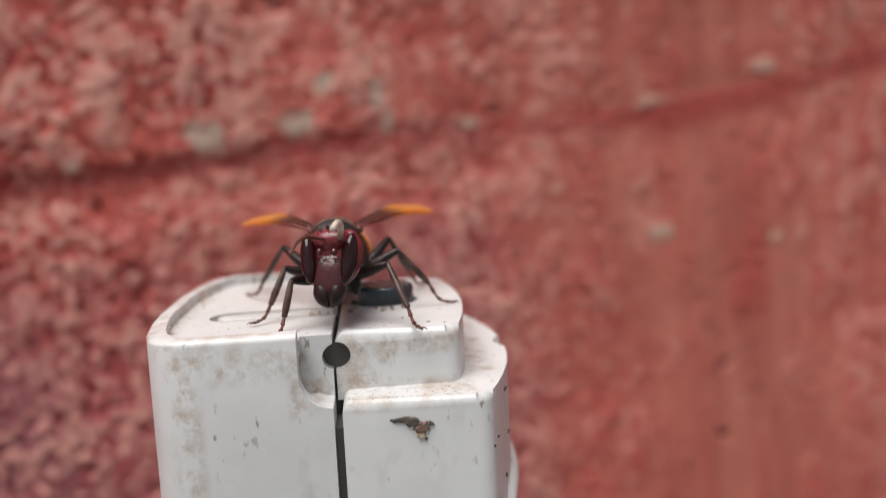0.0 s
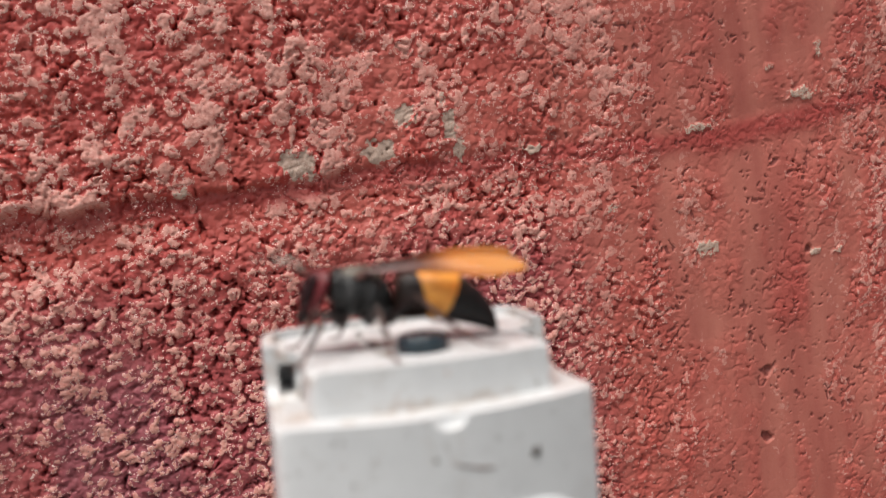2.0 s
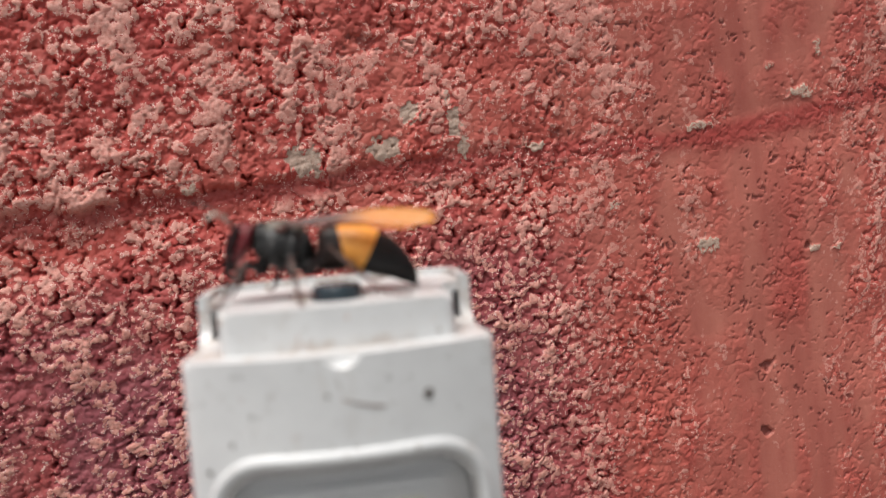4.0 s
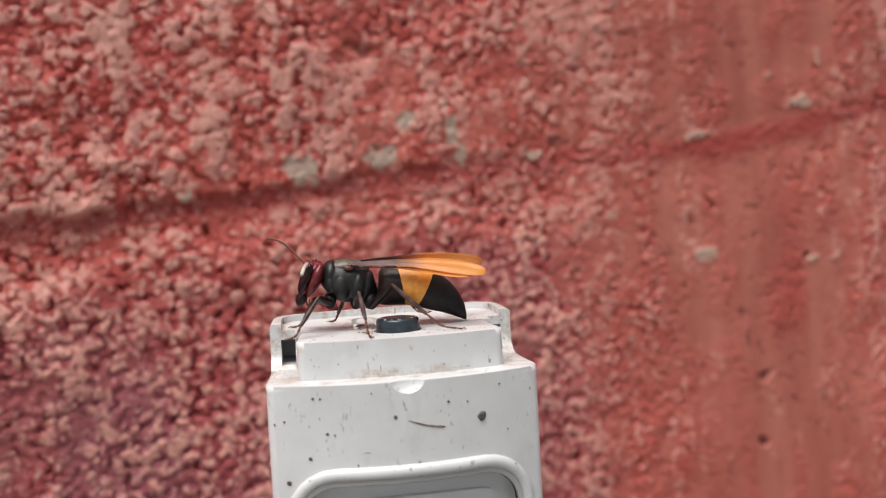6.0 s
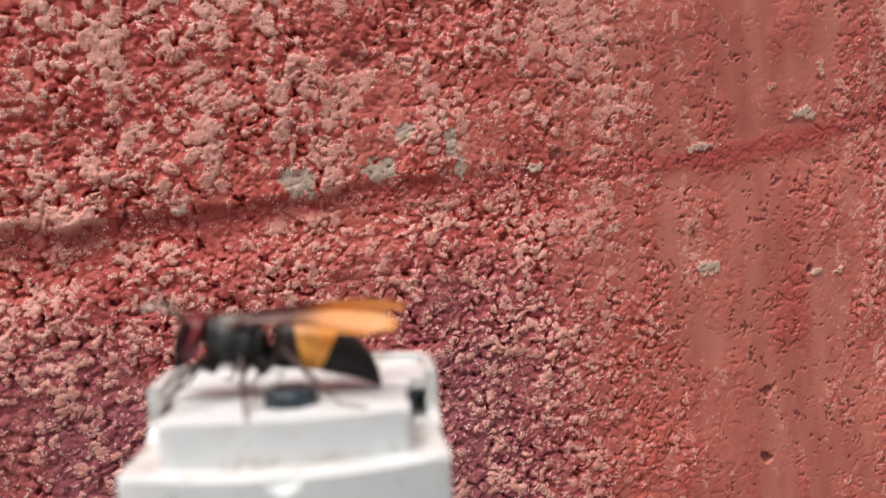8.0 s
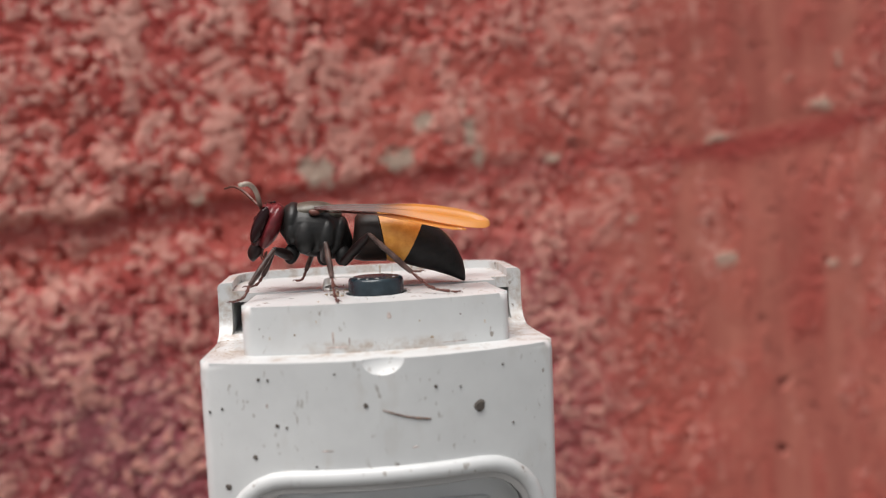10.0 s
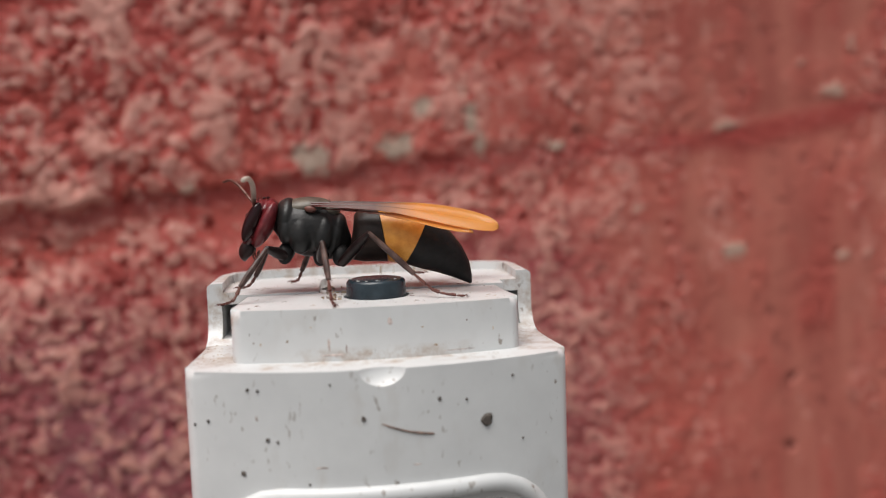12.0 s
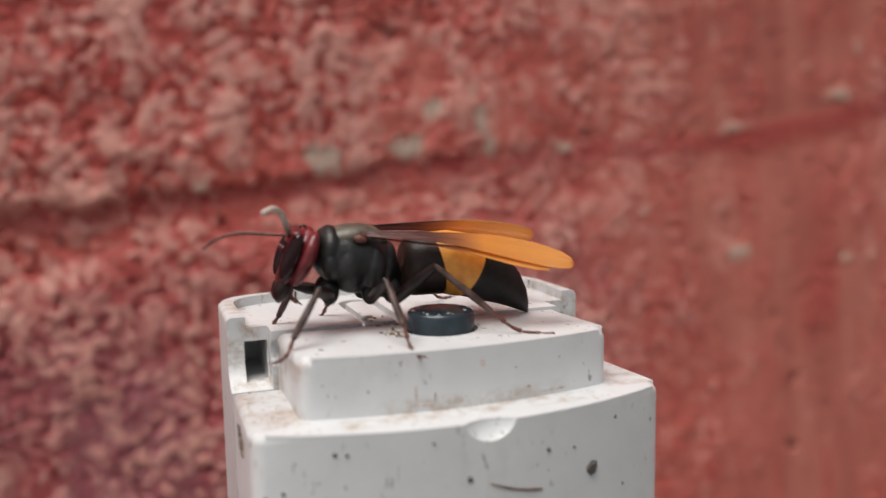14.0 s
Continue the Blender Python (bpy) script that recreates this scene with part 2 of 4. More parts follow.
M_WALL = wall_material()
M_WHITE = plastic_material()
M_CORE = mat("dark_inner_plastic", (0.07, 0.068, 0.065), 0.6)
M_RUBBER = chitin("blue_black_rubber", (0.012, 0.020, 0.026), (0.026, 0.040, 0.050), 0.27, 500)
M_CLEAR = mat("clear_plastic", (0.95, 0.95, 0.95), 0.06, Transmission_Weight=1.0, IOR=1.46)
M_TRAY = mat("grey_silvered_tray", (0.80, 0.80, 0.79), 0.35)
M_RIM = mat("grey_lens_gasket", (0.36, 0.35, 0.34), 0.45)
M_LED = mat("pale_yellow_phosphor", (0.72, 0.71, 0.55), 0.5)
M_DIRT = grime_material("brown_dirt", (0.16, 0.10, 0.075))
M_SPOT = grime_material("black_grime", (0.085, 0.07, 0.06))
M_SMEAR = grime_material("faint_smear", (0.42, 0.355, 0.33))
M_PALE = grime_material("whitish_dust", (0.42, 0.40, 0.37))
M_TAN = grime_material("tan_dust", (0.36, 0.28, 0.20))
M_BLACK = chitin("black_chitin", (0.008, 0.0075, 0.0075), (0.018, 0.016, 0.016), 0.48)
M_BLACK.node_tree.nodes["Principled BSDF"].inputs["Specular IOR Level"].default_value = 0.2
M_THORAX = chitin("downy_black_chitin", (0.007, 0.0068, 0.0066), (0.02, 0.018, 0.017), 0.4)
M_THORAX.node_tree.nodes["Principled BSDF"].inputs["Specular IOR Level"].default_value = 0.36
M_BACK = chitin("olive_brown_chitin", (0.055, 0.045, 0.034), (0.13, 0.108, 0.08), 0.42)
M_BROWN = chitin("dark_brown_chitin", (0.010, 0.006, 0.005), (0.028, 0.015, 0.011), 0.42)
M_BROWN.node_tree.nodes["Principled BSDF"].inputs["Specular IOR Level"].default_value = 0.25
M_HEAD = chitin("wine_red_chitin", (0.105, 0.010, 0.014), (0.175, 0.020, 0.024), 0.3)
M_FACE = chitin("dark_wine_chitin", (0.040, 0.006, 0.008), (0.08, 0.012, 0.014), 0.26)
M_JAW = chitin("black_red_chitin", (0.012, 0.006, 0.006), (0.026, 0.011, 0.010), 0.36)
M_JAW.node_tree.nodes["Principled BSDF"].inputs["Specular IOR Level"].default_value = 0.25
M_EYE = mat("dark_compound_eye", (0.020, 0.005, 0.006), 0.12, Specular_IOR_Level=0.3)
M_ORANGE = chitin("orange_chitin", (0.60, 0.22, 0.028), (0.76, 0.34, 0.06), 0.42)
M_LEG = chitin("brown_leg_chitin", (0.035, 0.018, 0.015), (0.10, 0.06, 0.05), 0.33)
M_THIGH = chitin("dark_leg_chitin", (0.008, 0.004, 0.004), (0.022, 0.012, 0.011), 0.32)
M_FOOT = chitin("reddish_tarsus_chitin", (0.075, 0.025, 0.020), (0.15, 0.06, 0.045), 0.36)
for m in (M_THIGH, M_LEG, M_FOOT):
    m.node_tree.nodes["Principled BSDF"].inputs["Specular IOR Level"].default_value = 0.28
M_ANT = chitin("sheen_toned_antenna", (0.40, 0.34, 0.28), (0.62, 0.56, 0.48), 0.42)


def painted_sheen(m):
    """Dark red-brown at the socket; from the elbow on a pale sheen painted in."""
    t, n, l, b = nodes_of(m)
    c, x, d = n.new("ShaderNodeTexCoord"), n.new("ShaderNodeSeparateXYZ"), n.new("ShaderNodeMapRange")
    d.inputs[1].default_value, d.inputs[2].default_value = 0.0008, 0.0040
    l.new(c.outputs["Object"], x.inputs[0])
    l.new(x.outputs[0], d.inputs[0])
    l.new(mix(m, d.outputs[0], (0.10, 0.035, 0.025), b.inputs["Base Color"].links[0].from_socket), b.inputs["Base Color"])


painted_sheen(M_ANT)
M_ANT2 = chitin("brown_antenna", (0.07, 0.025, 0.018), (0.14, 0.05, 0.035), 0.45)
M_VEIN = mat("wing_vein", (0.30, 0.11, 0.03), 0.35)


def wing_material():
    """Smoky red-brown membrane that turns to clear amber past the middle."""
    m = mat("amber_wing", (0.8, 0.35, 0.05), 0.24, Alpha=0.7)
    t, n, l, b = nodes_of(m)
    a = n.new("ShaderNodeAttribute")
    a.attribute_name = "along"
    r = ramp(m, a.outputs["Fac"], [(0.0, (0.15, 0.05, 0.045)), (0.34, (0.20, 0.075, 0.058)), (0.46, (0.50, 0.20, 0.075)), (0.57, (0.80, 0.37, 0.085)), (0.9, (0.84, 0.43, 0.13))])
    l.new(r.outputs[0], b.inputs["Base Color"])
    thin = n.new("ShaderNodeBsdfTranslucent")
    l.new(r.outputs[0], thin.inputs["Color"])
    both = n.new("ShaderNodeMixShader")
    both.inputs[0].default_value = 0.42
    l.new(b.outputs[0], both.inputs[1])
    l.new(thin.outputs[0], both.inputs[2])
    l.new(both.outputs[0], n["Material Output"].inputs["Surface"])
    return m


M_WING = wing_material()
r = M_VEIN.node_tree.nodes.new("ShaderNodeAttribute")
r.attribute_name = "along"
M_VEIN.node_tree.links.new(ramp(M_VEIN, r.outputs["Fac"], [(0.42, (0.05, 0.018, 0.016)), (0.6, (0.62, 0.27, 0.06))]).outputs[0], M_VEIN.node_tree.nodes["Principled BSDF"].inputs["Base Color"])

# ------------------------------------------------------------------ the wall


def lattice_noise(x, z, cell, seed):
    r = np.random.default_rng(seed).random((257, 257))
    u, v = x / cell + 1000, z / cell + 1000
    i, j = np.floor(u).astype(int), np.floor(v).astype(int)
    f, g = u - i, v - j
    f, g = f * f * (3 - 2 * f), g * g * (3 - 2 * g)
    i0, j0, i1, j1 = i % 257, j % 257, (i + 1) % 257, (j + 1) % 257
    return (r[i0, j0] * (1 - f) + r[i1, j0] * f) * (1 - g) + (r[i0, j1] * (1 - f) + r[i1, j1] * f) * g


def grains(x, z, cell, seed, lo=0.45, hi=0.95):
    """A crust of round grains: height in cells, and a random number for the grain on top."""
    g = np.random.default_rng(seed)
    jx, jz, rad, lift, tag = (g.random((251, 251)) for _ in range(5))
    u, v = x / cell + 900, z / cell + 900
    i, j = np.floor(u).astype(int), np.floor(v).astype(int)
    top, who = np.full(x.shape, -1.0), np.zeros(x.shape)
    for a in (-1, 0, 1):
        for b in (-1, 0, 1):
            p, q = (i + a) % 251, (j + b) % 251
            d2 = (u - (i + a + jx[p, q])) ** 2 + (v - (j + b + jz[p, q])) ** 2
            r = lo + (hi - lo) * rad[p, q]
            h = np.sqrt(np.maximum(r * r - d2, 0)) * 0.9 + 0.45 * (lift[p, q] - 0.5)
            h = np.where(d2 < r * r, h, -1.0)
            who = np.where(h > top, tag[p, q], who)
            top = np.maximum(top, h)
    return np.maximum(top, -0.35), who


# bare spots where the paint came off: x, z over the eye, half width, half height, strength (mm)
BARE = [(2.6, 2.7, 6.2, 5.6, 1.0), (30.1, 3.9, 5.4, 4.2, 0.95), (40.7, 13.8, 4.2, 4.4, 0.9), (55.0, 8.6, 2.4, 5.4, 0.75), (57.7, 0.4, 2.2, 3.6, 0.75), (53.5, 17.5, 1.8, 2.6, 0.5),
        (84.0, -2.6, 4.2, 1.7, 0.75), (150.4, -49.0, 4.4, 3.6, 0.7), (197, 4.4, 7.5, 2.4, 0.6), (150, -3.6, 7.0, 1.6, 0.55), (-35.6, -1.3, 2.6, 2.2, 0.65), (197.6, -58.0, 2.6, 2.0, 0.6), (208.6, -59.2, 2.2, 2.0, 0.6),
        (205, 20, 1.7, 3.2, 0.5), (183, 15.5, 1.8, 1.5, 0.45), (-73, -8.5, 4.0, 2.6, 0.35), (112, -28, 3.0, 1.7, 0.5)]
# how far the coat was trowelled smooth, and how much paler it is rubbed, along the upper and the lower block (mm along the wall)
UPPER_FLAT = ((-130, 0.08), (12, 0.1), (24, 0.34), (34, 0.3), (45, 0.2), (62, 0.36), (95, 0.42), (106, 0.4), (122, 0.66), (136, 0.84), (146, 0.66), (166, 0.84), (176, 0.92), (208, 0.92), (219, 0.6), (232, 0.5), (300, 0.5))
LOWER_FLAT = ((-130, 0.06), (78, 0.1), (90, 0.28), (104, 0.48), (124, 0.62), (140, 0.84), (156, 0.9), (196, 0.9), (210, 0.7), (224, 0.6), (300, 0.55))
UPPER_RUB = ((-130, 0.12), (-48, 0.14), (-36, 0.02), (10, 0.03), (18, 0.16), (26, -0.18), (40, -0.02), (60, 0.12), (98, 0.14), (106, 0.26), (114, 0.28), (124, 0.0), (138, 0.0), (146, 0.32), (154, -0.05), (166, 0.24), (174, -0.32), (208, -0.32), (216, 0.25), (232, 0.36), (300, 0.3))
LOWER_RUB = ((-130, -0.02), (0, 0.04), (66, 0.14), (84, 0.2), (98, 0.2), (110, 0.3), (122, 0.16), (134, 0.22), (146, 0.1), (160, -0.24), (196, -0.26), (208, 0.1), (220, 0.3), (300, 0.3))
BED = ((-130, -5.0), (-68, -5.4), (-48, -3.4), (-22, -4.2), (0, -5.4), (24, -4.4), (74, -5.4), (96, -4.6), (118, -6.4), (141, -7.2), (165, -7.9), (190, -5.6), (216, -1.2), (234, 2.4), (300, 11.0))


def along_wall(x, knots):
    return np.interp(x, [k[0] for k in knots], [k[1] for k in knots])


def masonry(x, z):
    """Height, wear, bare and old coat over the wall's face, bed joint and all; mm in, mm out."""
    broad, mid = lattice_noise(x, z, 45, 21), lattice_noise(x, z, 13, 22)
    fine, tiny = lattice_noise(x, z, 2.1, 23), lattice_noise(x, z, 0.95, 24)
    wx = x + 1.7 * (lattice_noise(x, z, 3.4, 31) - 0.5) + 0.5 * (lattice_noise(x, z, 1.3, 32) - 0.5)
    wz = z + 1.7 * (lattice_noise(x, z, 3.4, 33) - 0.5) + 0.5 * (lattice_noise(x, z, 1.3, 34) - 0.5)
    # trowelled flatter towards the far end, in upright strokes
    sx = x + 12 * (lattice_noise(x, z, 17, 47) - 0.5) + 6 * (lattice_noise(x, z, 5.5, 48) - 0.5)
    over = np.clip((z + 9) / 8, 0, 1)                         # 1 on the upper block, 0 on the lower
    smooth = over * along_wall(sx, UPPER_FLAT) + (1 - over) * along_wall(sx, LOWER_FLAT)
    smooth = smooth + (0.35 + 0.35 * smooth) * (lattice_noise(x + 0.35 * (sx - x), z * 0.24, 9, 25) - 0.5) + 0.4 * (lattice_noise(x, z * 0.6, 6, 50) - 0.5)
    smooth = np.clip(smooth, 0, 1)
    rough = (1.0 - 0.94 * smooth) ** 1.35
    big, who = grains(wx, wz, 4.7, 26, 0.42, 0.92)
    small, who2 = grains(wx, wz, 2.6, 27, 0.42, 0.88)
    dust, who3 = grains(wx, wz, 1.25, 28, 0.45, 0.9)
    clump = np.clip(0.5 + 2.2 * (lattice_noise(x, z, 8.0, 29) - 0.5), 0, 1)
    coarse = (1 - 0.7 * np.clip((-z - 8) / 8, 0, 1)) * np.clip(0.62 + 0.35 * np.clip((z + 20) / 60, -1, 1) - 0.45 * np.clip((x - 10) / 80, -1, 1) * np.clip((z + 20) / 20, 0, 1) + 0.7 * (broad - 0.5), 0.15, 1)
    crust_ = 2.3 * coarse * clump * (big + 0.35) + 1.7 * (small + 0.35) + 0.8 * (dust + 0.35)
    cleft = np.clip((0.95 - crust_) * 1.3, 0, 1) * np.clip(lattice_noise(x, z, 6, 43) * 3 - 1.0, 0, 1)
    h = rough * (0.63 * np.minimum(crust_, 3.0 + 0.4 * (crust_ - 3.0)) - 3.8 * cleft) + 1.2 * (mid - 0.5) * (0.12 + 1.2 * rough) + 2.6 * (broad - 0.5) + (0.02 + 0.35 * rough) * (fine - 0.5)
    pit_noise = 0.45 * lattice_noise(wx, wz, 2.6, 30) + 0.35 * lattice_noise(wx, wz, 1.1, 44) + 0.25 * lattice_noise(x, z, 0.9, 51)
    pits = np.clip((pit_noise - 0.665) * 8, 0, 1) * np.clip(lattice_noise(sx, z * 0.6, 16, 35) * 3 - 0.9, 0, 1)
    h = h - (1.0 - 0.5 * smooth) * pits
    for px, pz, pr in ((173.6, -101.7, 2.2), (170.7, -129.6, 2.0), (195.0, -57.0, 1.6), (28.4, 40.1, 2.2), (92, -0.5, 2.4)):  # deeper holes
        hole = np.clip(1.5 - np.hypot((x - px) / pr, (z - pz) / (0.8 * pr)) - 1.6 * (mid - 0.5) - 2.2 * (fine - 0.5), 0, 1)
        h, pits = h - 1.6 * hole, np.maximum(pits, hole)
    # the bed joint: a shallow worn trough, filled with paint
    centre = along_wall(x, BED) - 0.6 + 1.0 * (lattice_noise(x, z * 0, 34, 36) - 0.5) + 2.4 * (lattice_noise(x, z, 9, 37) - 0.5)
    wide = 4.6 + 0.9 * np.clip((x - 70) / 80, 0, 1) + 2.4 * (lattice_noise(x, z * 0, 21, 38) - 0.5)
    off = (z - centre) / wide
    lip = np.where(off > 0, off * (1 - 0.45 * np.clip((x - 60) / 80, 0, 1)), off * 0.3)                  # the upper edge breaks off sharper
    j = np.clip(1.45 - np.abs(lip), 0, 1)
    j = j * j * (3 - 2 * j)
    bed = np.clip(1.25 - np.where(off > 0, off, -off * 0.8), 0, 1)  # the smooth bed itself is narrower than the hollow
    bed = bed * bed * (3 - 2 * bed)
    deep = 2.5 - 2.1 * np.clip((x + 20) / 130, 0, 1)
    h = (h - 2.6 * (broad - 0.5)) * (1 - 0.75 * bed) + 2.6 * (broad - 0.5) - deep * j + bed * ((0.3 + 0.7 * rough) * (0.6 * (dust + 0.3) + 0.5 * (small + 0.3) + 0.8 * (fine - 0.5)) - 0.7 * pits)
    streak = lattice_noise(x, z * 0.3, 4.0, 39)
    flake = lattice_noise(wx, wz, 5.5, 40)
    tops = np.clip((crust_ - 1.7) / 2.1, -0.55, 1)             # the paint is rubbed off the grains that stand out
    low = np.clip((-z - 12) / 8, 0, 1)                        # the lower block: smaller grains, rubbed less
    wear = 0.4 * coarse * (who - 0.5) * (1 - low) + 0.6 * (who2 - 0.5) + 0.45 * (who3 - 0.5) + 0.35 * (flake - 0.5) * (1 - low) + 0.6 * (fine - 0.5) + 0.8 * (tiny - 0.5) + 0.3 * (mid - 0.5) + 0.6 * (streak - 0.5)
    wear = wear + 1.1 * rough * tops - 0.2 - 0.08 * smooth + low * (0.6 * rough * np.clip(small + 0.1, -0.5, 0.6) + 0.35 * (who3 - 0.5) - 0.17)
    rub = (1 - 0.88 * bed) * (0.6 + 0.4 * rough)
    haze = np.clip(1.4 - np.hypot((x - 151) / 22, (z + 40) / 16) + 0.8 * (mid - 0.5), 0, 1)
    wear = wear + over * along_wall(sx, UPPER_RUB) + (1 - over) * along_wall(sx, LOWER_RUB)
    ring = np.hypot((x - 155) / 10.5, (z - 6) / 9.5) + 0.35 * (mid - 0.5) + 0.3 * (fine - 0.5)   # a rubbed crescent over the joint
    wear = wear + 0.55 * np.clip(1 - np.abs(ring - 1) / 0.2, 0, 1) * np.clip((9 - z) / 6, 0, 1)
    wear = wear + 0.5 * np.clip(1.2 - np.hypot((x - 9.5) / 5, (z - 9) / 4.5) + 0.8 * (fine - 0.5), 0, 1)
    wear = wear + 0.28 * (lattice_noise(x, z, 24, 49) - 0.5)
    wear = wear + 0.35 * haze + smooth * (0.85 * (lattice_noise(x, z * 0.14, 8, 45) - 0.5) + 0.6 * (lattice_noise(x, z * 0.3, 2.6, 46) - 0.5))
    old = np.clip((lattice_noise(x + 300, z, 38, 41) - 0.2) * 2.6, 0, 1) * np.clip((-z - 22) / 40, 0, 1) * np.clip((112 - x) / 50, 0, 1)
    old = np.maximum(old, 0.75 * np.clip((-z - 16) / 26, 0, 1) * np.clip((108 - x) / 30, 0, 1) * np.clip(0.35 + 1.3 * (broad - 0.35) + 0.5 * np.clip((10 - x) / 50, 0, 1), 0, 1))
    bare = bare_map(x, z)
    h = h * (1 - 0.55 * np.clip(1.4 * bare, 0, 1)) + 0.5 * np.clip(bare, 0, 1)
    return h, dict(wear=wear, rub=rub, flat=smooth, pit_shade=pits * (0.35 + 0.65 * smooth), bare=bare, bed=bed, old_coat=0.72 * old)


def bare_map(x, z):
    bare = np.zeros(x.shape)
    for cx, cz, rx, rz, k in BARE:
        ragged = 0.8 * (lattice_noise(x, z, 2.0, 90) - 0.5) + 0.5 * (lattice_noise(x, z, 0.9, 91) - 0.5)
        d = np.sqrt(((x - cx) / rx) ** 2 + ((z - cz) / rz) ** 2) + 1.3 * ragged
        bare = np.maximum(bare, k * np.clip((1.1 - d) * 2.2, 0, 1))
    return bare


def relief(name, x0, x1, z0, z1, step, surface, parent, depth=30.0):
    """A masonry piece whose face is a fine relief, with sides and a back."""
    nx, nz = int(round((x1 - x0) / step)) + 1, int(round((z1 - z0) / step)) + 1
    gx, gz = np.meshgrid(np.linspace(x0, x1, nx), np.linspace(z0, z1, nz), indexing="ij")
    h, coats = surface(gx, gz)
    lean = 0.35 * np.clip(h, -2, 3)                          # grains hang a little, as they were thrown on
    front = np.stack([gx, WALL * 1000 - h, gz - 0.15 * lean + EYE * 1000], -1).reshape(-1, 3) * MM
    k = np.arange(nx * nz).reshape(nx, nz)
    faces = np.stack([k[:-1, :-1], k[1:, :-1], k[1:, 1:], k[:-1, 1:]], -1).reshape(-1, 4).tolist()
    rim = np.concatenate([k[:, 0], k[-1, 1:], k[-2::-1, -1], k[0, -2:0:-1]])  # the sides have points of their own, so that the face's edge stays crisp
    behind = front[rim].copy()
    behind[:, 1] = WALL + depth * MM
    b, n = nx * nz, len(rim)
    faces += [[b + i, b + (i + 1) % n, b + n + (i + 1) % n, b + n + i] for i in range(n)] + [list(range(b + 2 * n - 1, b + n - 1, -1))]
    points = np.concatenate([front, front[rim], behind])
    me = bpy.data.meshes.new(name)
    me.from_pydata(points.tolist(), [], faces)
    for key, v in coats.items():
        a = me.attributes.new(key, "FLOAT", "POINT")
        a.data.foreach_set("value", np.concatenate([v.reshape(-1), np.zeros(2 * n)]).astype(np.float32))
    me.polygons.foreach_set("use_smooth", np.ones(len(me.polygons), bool))
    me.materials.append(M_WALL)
    ob = new(name, me)
    ob.parent = parent
    return ob


JOINT = (-13.5, 2.0)  # the bed joint, mm over the eye


def build_wall():
    bm = bmesh.new()
    prism(bm, [(-3, WALL + 0.028), (3, WALL + 0.028), (3, WALL + 0.2), (-3, WALL + 0.2)], 0, 2.6)
    wall = tagged(new("wall_north", mesh_of("wall_north", bm, M_WALL, False)), "rough masonry wall in worn red paint with bare grey spots", "wall", kind="structure")
    lo, hi = JOINT
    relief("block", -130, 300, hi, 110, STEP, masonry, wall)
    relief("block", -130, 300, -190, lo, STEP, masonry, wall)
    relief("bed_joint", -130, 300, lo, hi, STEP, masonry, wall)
    # plain courses beyond the near stretch
    for x0, x1 in ((-2.99, -0.131), (0.301, 2.99)):
        bm = bmesh.new()
        prism(bm, [(x0, WALL), (x1, WALL), (x1, WALL + 0.028), (x0, WALL + 0.028)], 0, 2.6)
        part("plaster_coat", bm, M_WALL, wall, smooth=False)
    for z0, z1 in ((0, EYE - 0.191), (EYE + 0.111, 2.6)):
        bm = bmesh.new()
        prism(bm, [(-0.131, WALL), (0.301, WALL), (0.301, WALL + 0.028), (-0.131, WALL + 0.028)], z0, z1)
        part("plaster_coat", bm, M_WALL, wall, smooth=False)


STEP = 0.42
build_wall()

M_GROUND = grime_material("grey_concrete", (0.12, 0.115, 0.108))
bm = bmesh.new()
prism(bm, [(-60, -60), (60, -60), (60, 60), (-60, 60)], -0.2, 0.0)
tagged(new("ground", mesh_of("ground", bm, M_GROUND, False)), "plain grey concrete ground before the wall", "ground", kind="structure")

# ------------------------------------------------------------------ the lamp (mm, origin on its top, x along the face, y to its back)
HALF, STEPDOWN, LOW = 20.0, -5.55, -92.0


def front_y(x, corner=-8.95, crown=-13.2, half=HALF):
    return crown + (corner - crown) * (x / half) ** 2


def mm(bm):
    bmesh.ops.scale(bm, vec=(MM, MM, MM), verts=bm.verts[:])
    return bm


def rounded_plan(half, corner, crown, back, r, n=16):
    """Front outline bowed out, running on smoothly into rounded corners and straight sides."""
    a0 = math.atan(2 * (corner - crown) / half * 0.93)
    e = half - r * (1 - math.sin(a0))
    p = [(-e + 2 * e * i / n, front_y(-e + 2 * e * i / n, corner, crown, half)) for i in range(n + 1)]
    x, y = p[-1]
    right = [(x + r * (math.sin(a) - math.sin(a0)), y + r * (math.cos(a0) - math.cos(a))) for a in (a0 + (math.pi / 2 - a0) * k / 6 for k in range(1, 7))]
    left = [(-a, b) for a, b in reversed(right)]
    return left + p + right + [(half, back), (-half, back)]


def patch_outline(cx, cz, rx, rz, seed, n=18, ragged=0.0):
    g = random.Random(seed)
    ph = [g.uniform(0, 6.28) for _ in range(3)]
    out = []
    for k in range(n):
        a = 2 * math.pi * k / n
        r = 1 + 0.08 * math.sin(2 * a + ph[0]) + 0.07 * math.sin(3 * a + ph[1]) + 0.06 * math.sin(5 * a + ph[2]) + ragged * g.uniform(-1, 1)
        out.append((cx + rx * r * math.cos(a), cz + rz * r * math.sin(a)))
    return out


